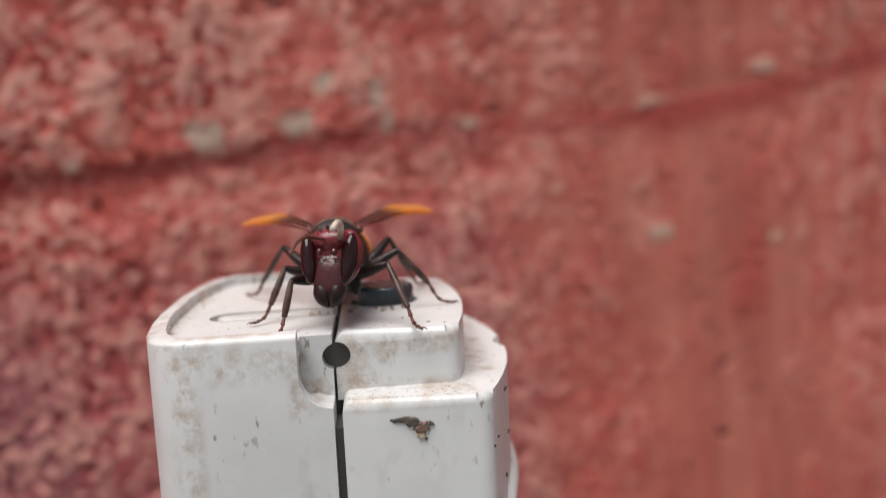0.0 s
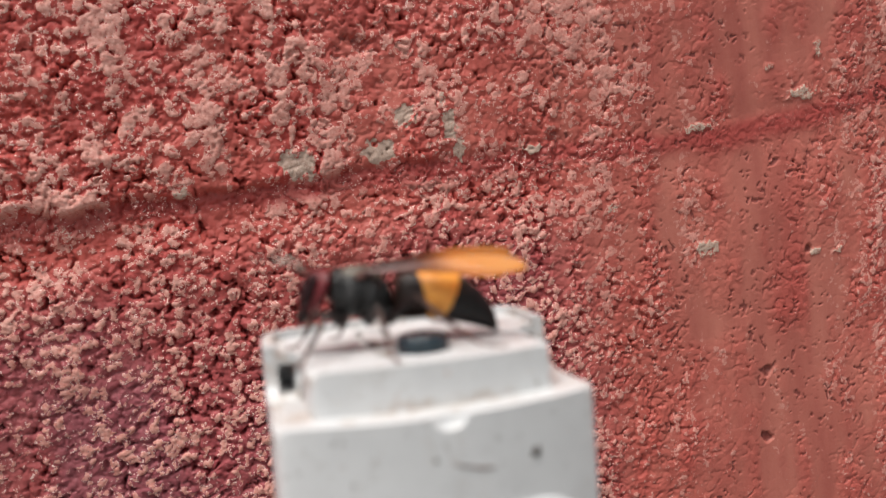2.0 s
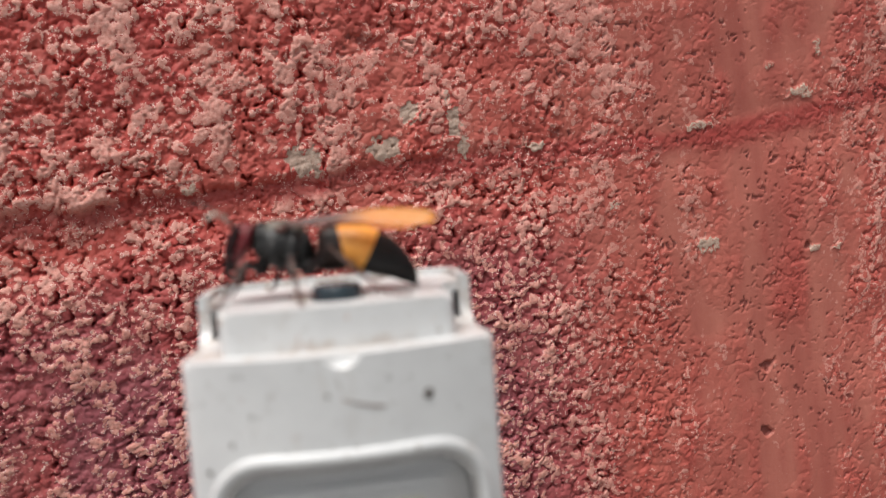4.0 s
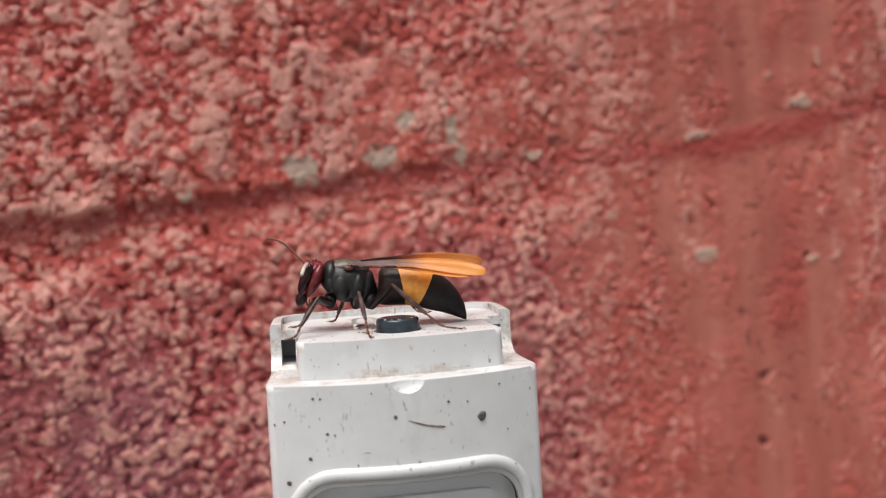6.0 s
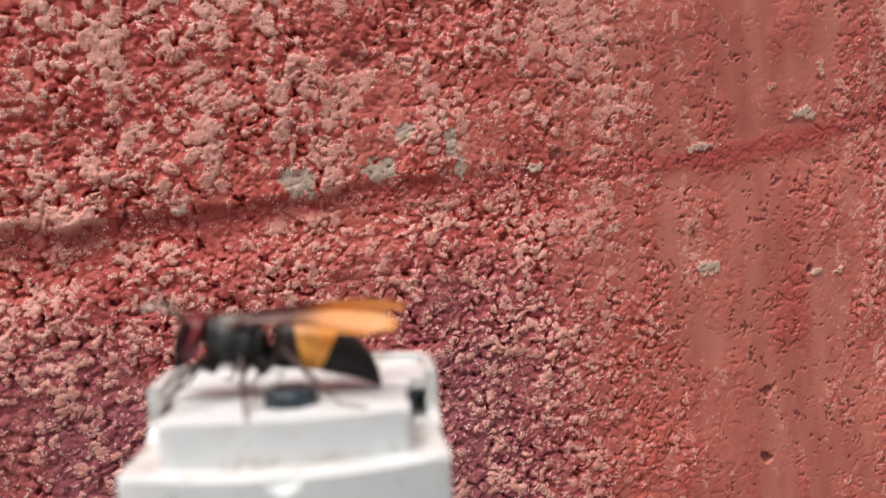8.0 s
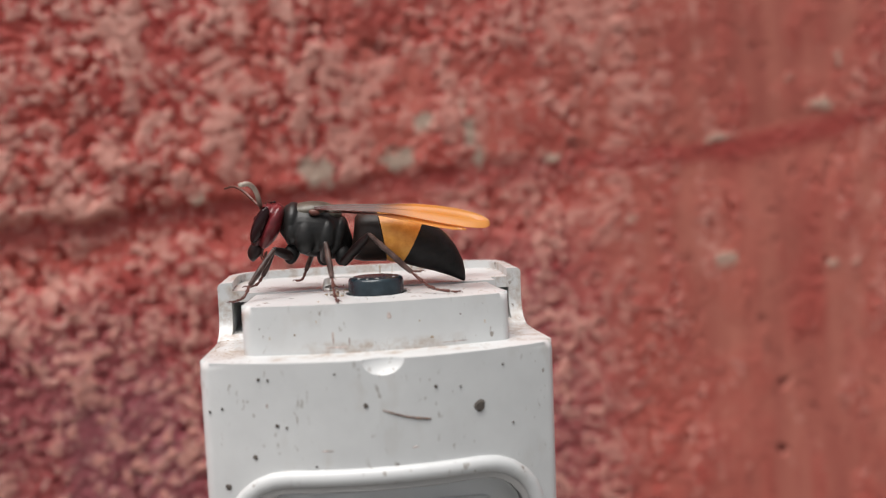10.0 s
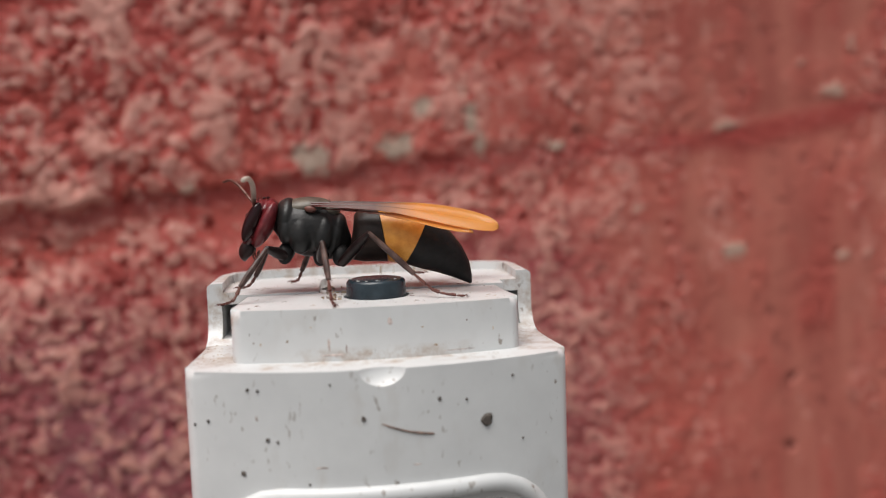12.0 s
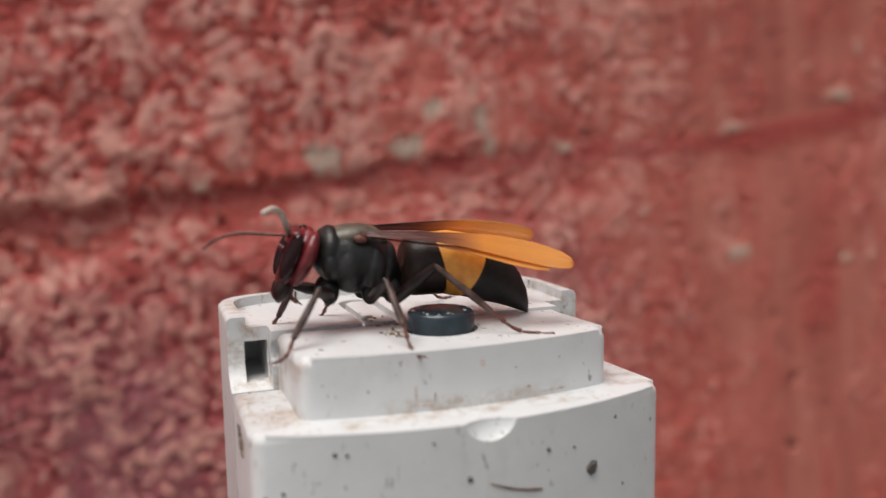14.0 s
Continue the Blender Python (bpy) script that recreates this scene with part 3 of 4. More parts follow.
def crust(name, outline, place, parent, material, label, thick=0.12):
    """A thin crust of dirt on a surface; place(u, v, out) gives its points in mm."""
    bm = bmesh.new()
    cu, cv = sum(a for a, b in outline) / len(outline), sum(b for a, b in outline) / len(outline)
    rim = [bm.verts.new(place(a, b, -0.03)) for a, b in outline]
    mid = [bm.verts.new(place(cu + 0.7 * (a - cu), cv + 0.7 * (b - cv), thick)) for a, b in outline]
    top = bm.verts.new(place(cu, cv, thick * 1.1))
    n = len(rim)
    for k in range(n):
        bm.faces.new([rim[k], rim[(k + 1) % n], mid[(k + 1) % n], mid[k]])
        bm.faces.new([mid[k], mid[(k + 1) % n], top])
    return part(name, mm(bm), material, parent, label)


def rr(hx, z0, z1, r, n=6):
    """A rounded rectangle, x by z."""
    out = []
    for cx, cz, a0 in ((hx - r, z1 - r, 0), (-hx + r, z1 - r, 90), (-hx + r, z0 + r, 180), (hx - r, z0 + r, 270)):
        out += [(cx + r * math.cos(radians(a0 + 90 * k / n)), cz + r * math.sin(radians(a0 + 90 * k / n))) for k in range(n + 1)]
    return out


def dense(loop, step):
    out = []
    for (a, b), (c, d) in zip(loop, loop[1:] + loop[:1]):
        k = max(1, int(math.hypot(c - a, d - b) / step))
        out += [(a + (c - a) * i / k, b + (d - b) * i / k) for i in range(k)]
    return out


def loop_sweep(bm, loop, section):
    """Sweeps a section (out, forward) round a loop on the bowed face."""
    rings = []
    n = len(loop)
    for i, (x, z) in enumerate(loop):
        ax, az = loop[i - 1]
        bx, bz = loop[(i + 1) % n]
        tx, tz = bx - ax, bz - az
        k = math.hypot(tx, tz)
        ox, oz = tz / k, -tx / k
        rings.append([bm.verts.new((x + o * ox, front_y(x) - f, z + o * oz)) for o, f in section])
    m = len(section)
    for a, b in zip(rings, rings[1:] + rings[:1]):
        for k in range(m):
            bm.faces.new([a[k], a[(k + 1) % m], b[(k + 1) % m], b[k]])


def face_sheet(bm, hx, z0, z1, r, out, dome=0.0, nx=20, nz=16):
    """A sheet on the bowed face within a rounded rectangle, lifted by out, domed."""
    loop = rr(hx, z0, z1, r)
    cz = (z0 + z1) / 2
    rings = []
    for s in (1.0, 0.985, 0.94, 0.8, 0.6, 0.4, 0.2):
        rings.append([bm.verts.new((x * s, front_y(x * s) - out - dome * (1 - s ** 6), cz + (z - cz) * s)) for x, z in dense(loop, 2.0)])
    n = len(rings[0])
    for a, b in zip(rings, rings[1:]):
        for k in range(n):
            bm.faces.new([a[k], a[(k + 1) % n], b[(k + 1) % n], b[k]])
    bm.faces.new(rings[-1])


def build_lamp():
    lamp = tagged(new("pocket_lamp"), "small white plastic lamp, grimy, with a dark push button on top", "lamp")
    # front shell: bowed body with a raised block on it
    bm = bmesh.new()
    lo, hi, _ = prism(bm, rounded_plan(HALF, -8.95, -13.2, 4.6, 1.9), LOW, STEPDOWN)
    bevel_face(bm, hi, 0.9, 4)
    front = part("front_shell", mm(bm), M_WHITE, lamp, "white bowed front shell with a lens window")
    cut = bmesh.new()
    loop = rr(16.6, -62, -18.9, 6)
    a = [cut.verts.new((x, -25, z)) for x, z in loop]
    b = [cut.verts.new((x, -7.0, z)) for x, z in loop]
    k = len(loop)
    for i in range(k):
        cut.faces.new([a[i], a[(i + 1) % k], b[(i + 1) % k], b[i]])
    cut.faces.new(a[::-1]), cut.faces.new(b)
    scoop = bmesh.new()                                    # finger scoop in the step's edge
    ellipsoid(scoop, (0, front_y(0) - 1.3, STEPDOWN + 0.35), (3.1, 2.3, 2.55), (0, 0, 0), 32, 20)
    carve(front, [mm(cut), mm(scoop)])
    bm = bmesh.new()
    lo, hi, _ = prism(bm, rounded_plan(15.4, -6.65, -8.5, 5.15, 1.5), STEPDOWN - 1, 0)
    bevel_face(bm, hi, 1.1, 4)
    block = part("raised_block", mm(bm), M_WHITE, front)
    hole = bmesh.new()
    bmesh.ops.create_cone(hole, cap_ends=True, segments=28, radius1=1.35, radius2=1.35, depth=5, matrix=pose(-16.4, 5.05, -2.2, 0, 90, 0))
    hole2 = bmesh.new()
    bmesh.ops.create_cone(hole2, cap_ends=True, segments=28, radius1=1.35, radius2=1.35, depth=5, matrix=pose(16.4, 5.05, -2.2, 0, 90, 0))
    well = bmesh.new()
    bmesh.ops.create_cone(well, cap_ends=True, segments=40, radius1=3.75, radius2=3.75, depth=4, matrix=pose(0.2, 0.1, 0))
    for h in (hole, hole2, well):
        mm(h)
    carve(block, [hole.copy(), hole2.copy(), well])
    # back shell with a notch at each end
    bm = bmesh.new()
    half = [(HALF, 5.4), (HALF, 17.2), (19.9, 18.6), (19.5, 19.9), (18.7, 21.1), (17.2, 22.1), (14.6, 22.8), (10.0, 23.5), (5.0, 23.9)]
    plan = half + [(-x, y) for x, y in reversed(half)]
    levels = [(0.0, LOW), (0.0, -30.0), (0.0, -8.0), (0.0, 0.55)] + [(0.6 * (1 - math.cos(radians(a))), 0.55 + 0.6 * math.sin(radians(a))) for a in (22, 45, 68, 90)]
    rings = [[bm.verts.new((x * (1 - d / HALF), 5.4 + (y - 5.4) * (1 - d / 18.5), z)) for x, y in plan] for d, z in levels]  # its top edge is rounded over
    for a, b in zip(rings, rings[1:]):
        for k in range(len(plan)):
            bm.faces.new([a[k], a[(k + 1) % len(plan)], b[(k + 1) % len(plan)], b[k]])
    bm.faces.new(rings[0][::-1]), bm.faces.new(rings[-1])
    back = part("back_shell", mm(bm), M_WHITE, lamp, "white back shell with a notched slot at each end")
    cutters = []
    arc = [(8.35 - 3.0 + 3.0 * math.cos(radians(a)), -2.9 + 3.0 * math.sin(radians(a))) for a in range(0, -91, -15)]
    for s in (1, -1):
        c = bmesh.new()
        prism(c, [(3, 3), (8.35, 3)] + arc + [(3, -5.9)], 15.92 * s, 23.7 * s, axis="x")
        cutters.append(mm(c))
        c = bmesh.new()
        prism(c, [(7, -1.4), (17, -1.4), (17, -5.5), (7, -5.5)], 16.0 * s, 18.3 * s, axis="x")
        cutters.append(mm(c))
    groove = lambda r: [(-4.2 + r * math.cos(radians(a)), 16.6 + r * math.sin(radians(a))) for a in range(0, 181, 15)] + [(-4.2 - r, 4), (-4.2 + r, 4)]
    slot = bmesh.new()
    prism(slot, groove(2.3), -0.9, 1)
    floor = bmesh.new()                                    # the top lies lower than the lip round its back
    inner = [(17.9, 3), (18.4, 15.4), (18.3, 17.6), (17.6, 19.4), (16.0, 20.5), (13.6, 21.2), (9.5, 21.9), (5.0, 22.3)]
    prism(floor, inner + [(-x, y) for x, y in reversed(inner)], 0.05, 3)
    cutters += [hole, hole2, mm(floor), mm(slot)]
    carve(back, cutters, 24)
    bm = bmesh.new()                                       # a long tongue lies in the groove, flush with the top
    lo, hi, _ = prism(bm, [(x, max(y, 5.6)) for x, y in groove(1.4)], -0.95, 0.02)
    bevel_face(bm, hi, 0.12, 2)
    part("groove_tongue", mm(bm), M_WHITE, back, "white tongue in a dirty groove")
    # dark inside, seen in the seam and the slots
    bm = bmesh.new()
    prism(bm, [(-14.4, 3), (14.4, 3), (14.4, 7), (-14.4, 7)], LOW + 3, -0.9)
    prism(bm, [(-18.8, 2.6), (18.8, 2.6), (18.8, 8.0), (-18.8, 8.0)], LOW + 3, -8.2)
    part("inner_core", mm(bm), M_CORE, lamp, "dark inside behind the seam")
    # push button
    bm = bmesh.new()
    r = bmesh.ops.create_cone(bm, cap_ends=True, segments=48, radius1=3.45, radius2=3.35, depth=3.2, matrix=pose(0.2, 0.1, 0.35))
    top = max(bm.faces, key=lambda f: f.calc_center_median().z)
    bevel_face(bm, top, 0.45)
    button = part("push_button", mm(bm), M_RUBBER, lamp, "round blue-black rubber push button")
    g = random.Random(5)
    for k in range(16):
        a = g.uniform(0, 6.28)
        bm = bmesh.new()
        ellipsoid(bm, (0.2 + 3.0 * math.cos(a) * g.uniform(0.8, 1), 0.1 + 3.0 * math.sin(a) * g.uniform(0.8, 1), 1.95), (g.uniform(0.06, 0.2), g.uniform(0.06, 0.16), 0.05), u=8, v=5)
        part("dust_grain", mm(bm), M_PALE, button)
    # lens window
    bm = bmesh.new()
    sec = [(0.95 * math.cos(a), 0.1 + 0.75 * math.sin(a)) for a in (2 * math.pi * k / 12 for k in range(12))]
    loop_sweep(bm, dense(rr(17.2, -62.6, -18.3, 6.6), 1.2), sec)
    part("lens_surround", mm(bm), M_WHITE, lamp, "raised white rounded rim")
    bm = bmesh.new()
    loop_sweep(bm, dense(rr(16.0, -61.4, -19.5, 5.6), 1.2), [(-0.3, -1.2), (0.45, -1.2), (0.45, 0.3), (-0.3, 0.3)])
    part("lens_gasket", mm(bm), M_RIM, lamp, "thin grey gasket")
    bm = bmesh.new()
    face_sheet(bm, 15.6, -61, -19.9, 5.2, -0.4, 2.0)
    lens = part("lens", mm(bm), M_CLEAR, lamp, "domed clear plastic lens")
    lens.modifiers.new("wall", "SOLIDIFY").thickness = 0.0008
    bm = bmesh.new()
    prism(bm, [(-16.5, -7.6), (16.5, -7.6), (16.5, -7.0), (-16.5, -7.0)], -61.8, -19.2)
    tray = part("lamp_tray", mm(bm), M_TRAY, lamp, "silvery grey tray behind the lens", smooth=False)
    for hx, z0, z1, d in ((12.5, -56, -23.5, 0.9), (10.4, -54, -25.5, 0.4)):
        bm = bmesh.new()
        loop = dense(rr(hx, z0, z1, 1.5), 3)
        n = len(loop)
        rings = []
        for o, y in ((0, -7.6), (0, -7.6 - d), (-0.9, -7.6 - d), (-0.9, -7.6)):
            s = 1 + o / hx
            rings.append([bm.verts.new((x * s, y, (z0 + z1) / 2 + (z - (z0 + z1) / 2) * (1 + o / ((z1 - z0) / 2)))) for x, z in loop])
        for a, b in zip(rings, rings[1:] + rings[:1]):
            for k in range(n):
                bm.faces.new([a[k], a[(k + 1) % n], b[(k + 1) % n], b[k]])
        part("tray_ridge", mm(bm), M_TRAY, tray)
    for cx in (-6.5, 6.5):
        for cz in (-28.5, -40, -51.5):
            bm = bmesh.new()
            prism(bm, [(cx - 2.6, cz - 2.2), (cx + 2.6, cz - 2.2), (cx + 2.6, cz + 2.2), (cx - 2.6, cz + 2.2)], 0, 1)
            for v in bm.verts:
                v.co = (v.co.x, -7.6 - 0.7 * v.co.z, v.co.y)
            part("led_chip", mm(bm), M_LED, tray, "square yellow LED chip", smooth=False)
    # dirt on the shells
    on_face = lambda u, v, o: (u, front_y(u) - o, v)
    on_block = lambda u, v, o: (u, front_y(u, -6.6, -8.5, 15.4) - o, v)
    on_end = lambda u, v, o: (-HALF - o, u, v)
    on_top = lambda u, v, o: (u, v, o)
    crust("grime_spot", patch_outline(10.6, -11.7, 0.62, 0.75, 1), on_face, front, M_SPOT, "dark brown round grime spot", 0.25)
    for k, (u, v, r) in enumerate(((-2.0, -10.5, 0.34), (5.7, -9.0, 0.26), (-14.2, -15.9, 0.36), (-11.6, -12.4, 0.28), (-13.4, -7.3, 0.24), (-12.4, -7.4, 0.2), (8.5, -9.3, 0.16), (-19.0, -11, 0.2),
                                   (-10.6, -12.6, 0.18), (1.2, -17.2, 0.15), (13.5, -7.4, 0.18), (-7.6, -17.0, 0.16), (14.5, -14.2, 0.15), (-17.6, -10.6, 0.2), (-5.2, -6.9, 0.15), (-17.4, -19.4, 0.45))):
        crust("grime_spot", patch_outline(u, v, r * 0.8, r * 0.85, 10 + k), on_face, front, M_SPOT, "")
    bm = bmesh.new()
    pts = [(-0.2 + 5.2 * s, front_y(-0.2 + 5.2 * s) - 0.02, -11.1 - 1.35 * s - 0.25 * math.sin(3 * s)) for s in (k / 10 for k in range(11))]
    tube(bm, pts, [0.05, 0.09, 0.1, 0.11, 0.12, 0.12, 0.12, 0.13, 0.13, 0.14, 0.09], 6)
    part("scratch", mm(bm), M_DIRT, front, "thin brown scratch")
    for k, (u, v, a, b) in enumerate(((-6.3, -15.3, 0.7, 0.16), (-12.6, -10.2, 0.14, 0.45), (3.2, -15.5, 0.5, 0.12))):
        crust("grime_streak", patch_outline(u, v, a, 0.7 * b, 60 + k), on_face, front, M_SMEAR, "", 0.02)
    for k, (u, v, a, b, m) in enumerate(((-13.4, -2.5, 0.16, 0.5, M_SPOT), (1.2, -1.6, 0.3, 0.45, M_SMEAR), (-4.8, -4.9, 1.5, 0.13, M_SMEAR), (-5.2, -3.8, 0.16, 0.9, M_SMEAR), (-3.4, -4.3, 0.12, 0.55, M_SMEAR), (-12.3, -3.6, 0.12, 0.25, M_TAN), (-13.0, -3.4, 0.1, 0.2, M_DIRT),
                                         (12.3, -3.1, 0.1, 0.3, M_TAN), (6.0, -4.4, 0.25, 0.15, M_TAN), (8.6, -5.1, 2.2, 0.07, M_SMEAR), (4.6, -2.4, 0.14, 0.1, M_TAN), (-9.5, -3.3, 0.14, 0.2, M_TAN), (9.4, -2.0, 0.1, 0.12, M_DIRT), (-7.0, -1.9, 0.12, 0.1, M_TAN))):
        crust("grime_spot", patch_outline(u, v, a, b, 80 + k), on_block, block, m, "", 0.03)
    for k, (u, v, a, b, m, label, thick) in enumerate(((-0.7, -7.45, 1.0, 0.3, M_SPOT, "dark ragged clot of dirt", 0.16), (-1.7, -7.75, 0.75, 0.5, M_SPOT, "", 0.24), (-2.6, -8.3, 0.75, 0.6, M_DIRT, "brown ragged clot of dirt", 0.28),
                                                       (-2.5, -9.0, 0.45, 0.45, M_TAN, "", 0.2), (-3.4, -8.0, 0.35, 0.25, M_SPOT, "", 0.16), (-2.9, -9.4, 0.16, 0.14, M_SPOT, "", 0.12))):
        crust("dirt_clot", patch_outline(u, v, a, b, 120 + k, 26, 0.22), on_end, front, m, label, thick)
    g = random.Random(9)
    for k in range(30):
        crust("dust_patch", patch_outline(g.uniform(-19.2, -16.4), g.uniform(-6, 4), g.uniform(0.05, 0.18), g.uniform(0.04, 0.14), 130 + k), lambda a, b, o: (a, b, STEPDOWN + o), front, M_TAN, "", 0.03)
    for k in range(26):
        x = g.uniform(-19, 19)
        y = 20.9 - 5.0 * max(0, (abs(x) - 13) / 6) ** 2 + g.uniform(-0.5, 0.5)
        if y > 9.6:
            crust("dust_patch", patch_outline(x, y, g.uniform(0.06, 0.25), g.uniform(0.05, 0.16), 200 + k), lambda a, b, o: (a, b, (1.15 if b > 20.6 or abs(a) > 18.1 else 0.05) + o), back, g.choice((M_TAN, M_TAN, M_DIRT)), "", 0.03)
    # specks and smears on the flat top, thickest by the edges and round the button
    for k in range(46):
        x, y = g.uniform(-14, 14), g.choice((g.uniform(-5.6, 4), g.uniform(-6.2, -5)))
        if math.hypot(x - 0.2, y - 0.1) > 4.2:
            r = g.choice((0.05, 0.06, 0.08, 0.1, 0.16))
            crust("grime_spot", patch_outline(x, y, r * g.uniform(0.8, 2.2), r, 330 + k), on_top, block, g.choice((M_TAN, M_DIRT, M_SPOT)), "", 0.02)
    for k in range(18):
        a = g.uniform(0, 6.28)
        crust("grime_spot", patch_outline(0.2 + 4.1 * math.cos(a), 0.1 + 4.1 * math.sin(a), g.uniform(0.06, 0.25), g.uniform(0.05, 0.14), 380 + k), on_top, block, g.choice((M_TAN, M_DIRT)), "", 0.02)
    for k in range(34):
        x, y = g.uniform(-17, 17), g.uniform(6, 19)
        crust("grime_spot", patch_outline(x, y, g.uniform(0.05, 0.3), g.uniform(0.05, 0.12), 400 + k), lambda a, b, o: (a, b, 0.05 + o), back, g.choice((M_TAN, M_TAN, M_SPOT)), "", 0.02)
    # crumbs of dried dirt caught beside the button and in the groove
    for k in range(34):
        x, y, r = g.gauss(-4.6, 0.9), g.uniform(-2.6, 8.0), g.uniform(0.08, 0.34)
        if math.hypot(x - 0.2, y - 0.1) > 3.9:
            crust("dirt_crumb", patch_outline(x, y, r * g.uniform(0.8, 1.9), r, 500 + k, 10), on_top, block if y < 4.8 else back, g.choice((M_TAN, M_TAN, M_DIRT, M_PALE)), "", g.uniform(0.06, 0.28))
    return lamp


lamp = build_lamp()


# ------------------------------------------------------------------ the hornet (mm, in the lamp's space: it stands on the lamp's top, facing -x)
AXIS = 4.8


def leg(hornet, s, hip, knee, ankle, foot):
    """s: +1 towards the lamp's face, -1 towards its back."""
    flip = lambda p: (p[0], AXIS + (p[1] - AXIS) * s, p[2])
    hip, knee, ankle, foot = (flip(p) for p in (hip, knee, ankle, foot))
    ankle = tuple(k + 0.82 * (a - k) for k, a in zip(knee, ankle))
    bm = bmesh.new()
    mid = tuple((a + b) / 2 for a, b in zip(hip, knee))
    tube(bm, [hip, tuple(a + 0.15 * (b - a) for a, b in zip(hip, knee)), mid, tuple(a + 0.85 * (b - a) for a, b in zip(hip, knee)), knee], [0.55, 0.62, 0.64, 0.44, 0.3], 12)
    whole = part("leg", mm(bm), M_THIGH, hornet)
    bm = bmesh.new()
    q = [tuple(a + k * (b - a) for a, b in zip(knee, ankle)) for k in (0, 0.1, 0.35, 0.7, 1)]
    tube(bm, q, [0.25, 0.28, 0.34, 0.37, 0.28], 10)
    g = random.Random(int(100 * (hip[0] + foot[1] + 50)))
    for k in range(5):
        p = Vector(knee).lerp(Vector(ankle), 0.3 + 0.16 * k)
        tube(bm, [p, p + Vector((g.uniform(-0.5, 0.5), g.uniform(-0.6, 0.6), g.uniform(-0.6, 0.1)))], [0.05, 0.015], 5)
    part("tibia", mm(bm), M_LEG, whole)
    bm = bmesh.new()
    a, f = Vector(ankle), Vector(foot)
    n = 5
    way = Vector((f.x - a.x, f.y - a.y, 0))
    heel = a + 0.45 * (f - a)
    heel.z = f.z + 0.2 * (a.z - f.z)
    toe = f + 0.28 * way.normalized()
    line = curve_points([a, heel, f, toe], 2 * n + 1)
    for k in range(n):
        p, m_, q_ = line[2 * k], line[2 * k + 1], line[2 * k].lerp(line[2 * k + 2], 0.9)
        r = 0.21 - 0.018 * k
        tube(bm, [p, m_, q_], [r * 0.7, r * 0.9, r * 1.15], 8)
        for w in (-1, 1):                                    # spines at each joint
            tube(bm, [q_, q_ + Vector((0.12 * w, 0.2 * w, -0.14))], [0.05, 0.015], 5)
    f = toe
    d = way.normalized()
    sd = d.cross(Vector((0, 0, 1))).normalized()
    for w in (-1, 1):
        tube(bm, [f, f + 0.35 * d + 0.2 * w * sd + Vector((0, 0, 0.08)), f + 0.62 * d + 0.32 * w * sd - Vector((0, 0, 0.12))], [0.1, 0.07, 0.03], 6)
    part("tarsus", mm(bm), M_FOOT, whole)
    return whole


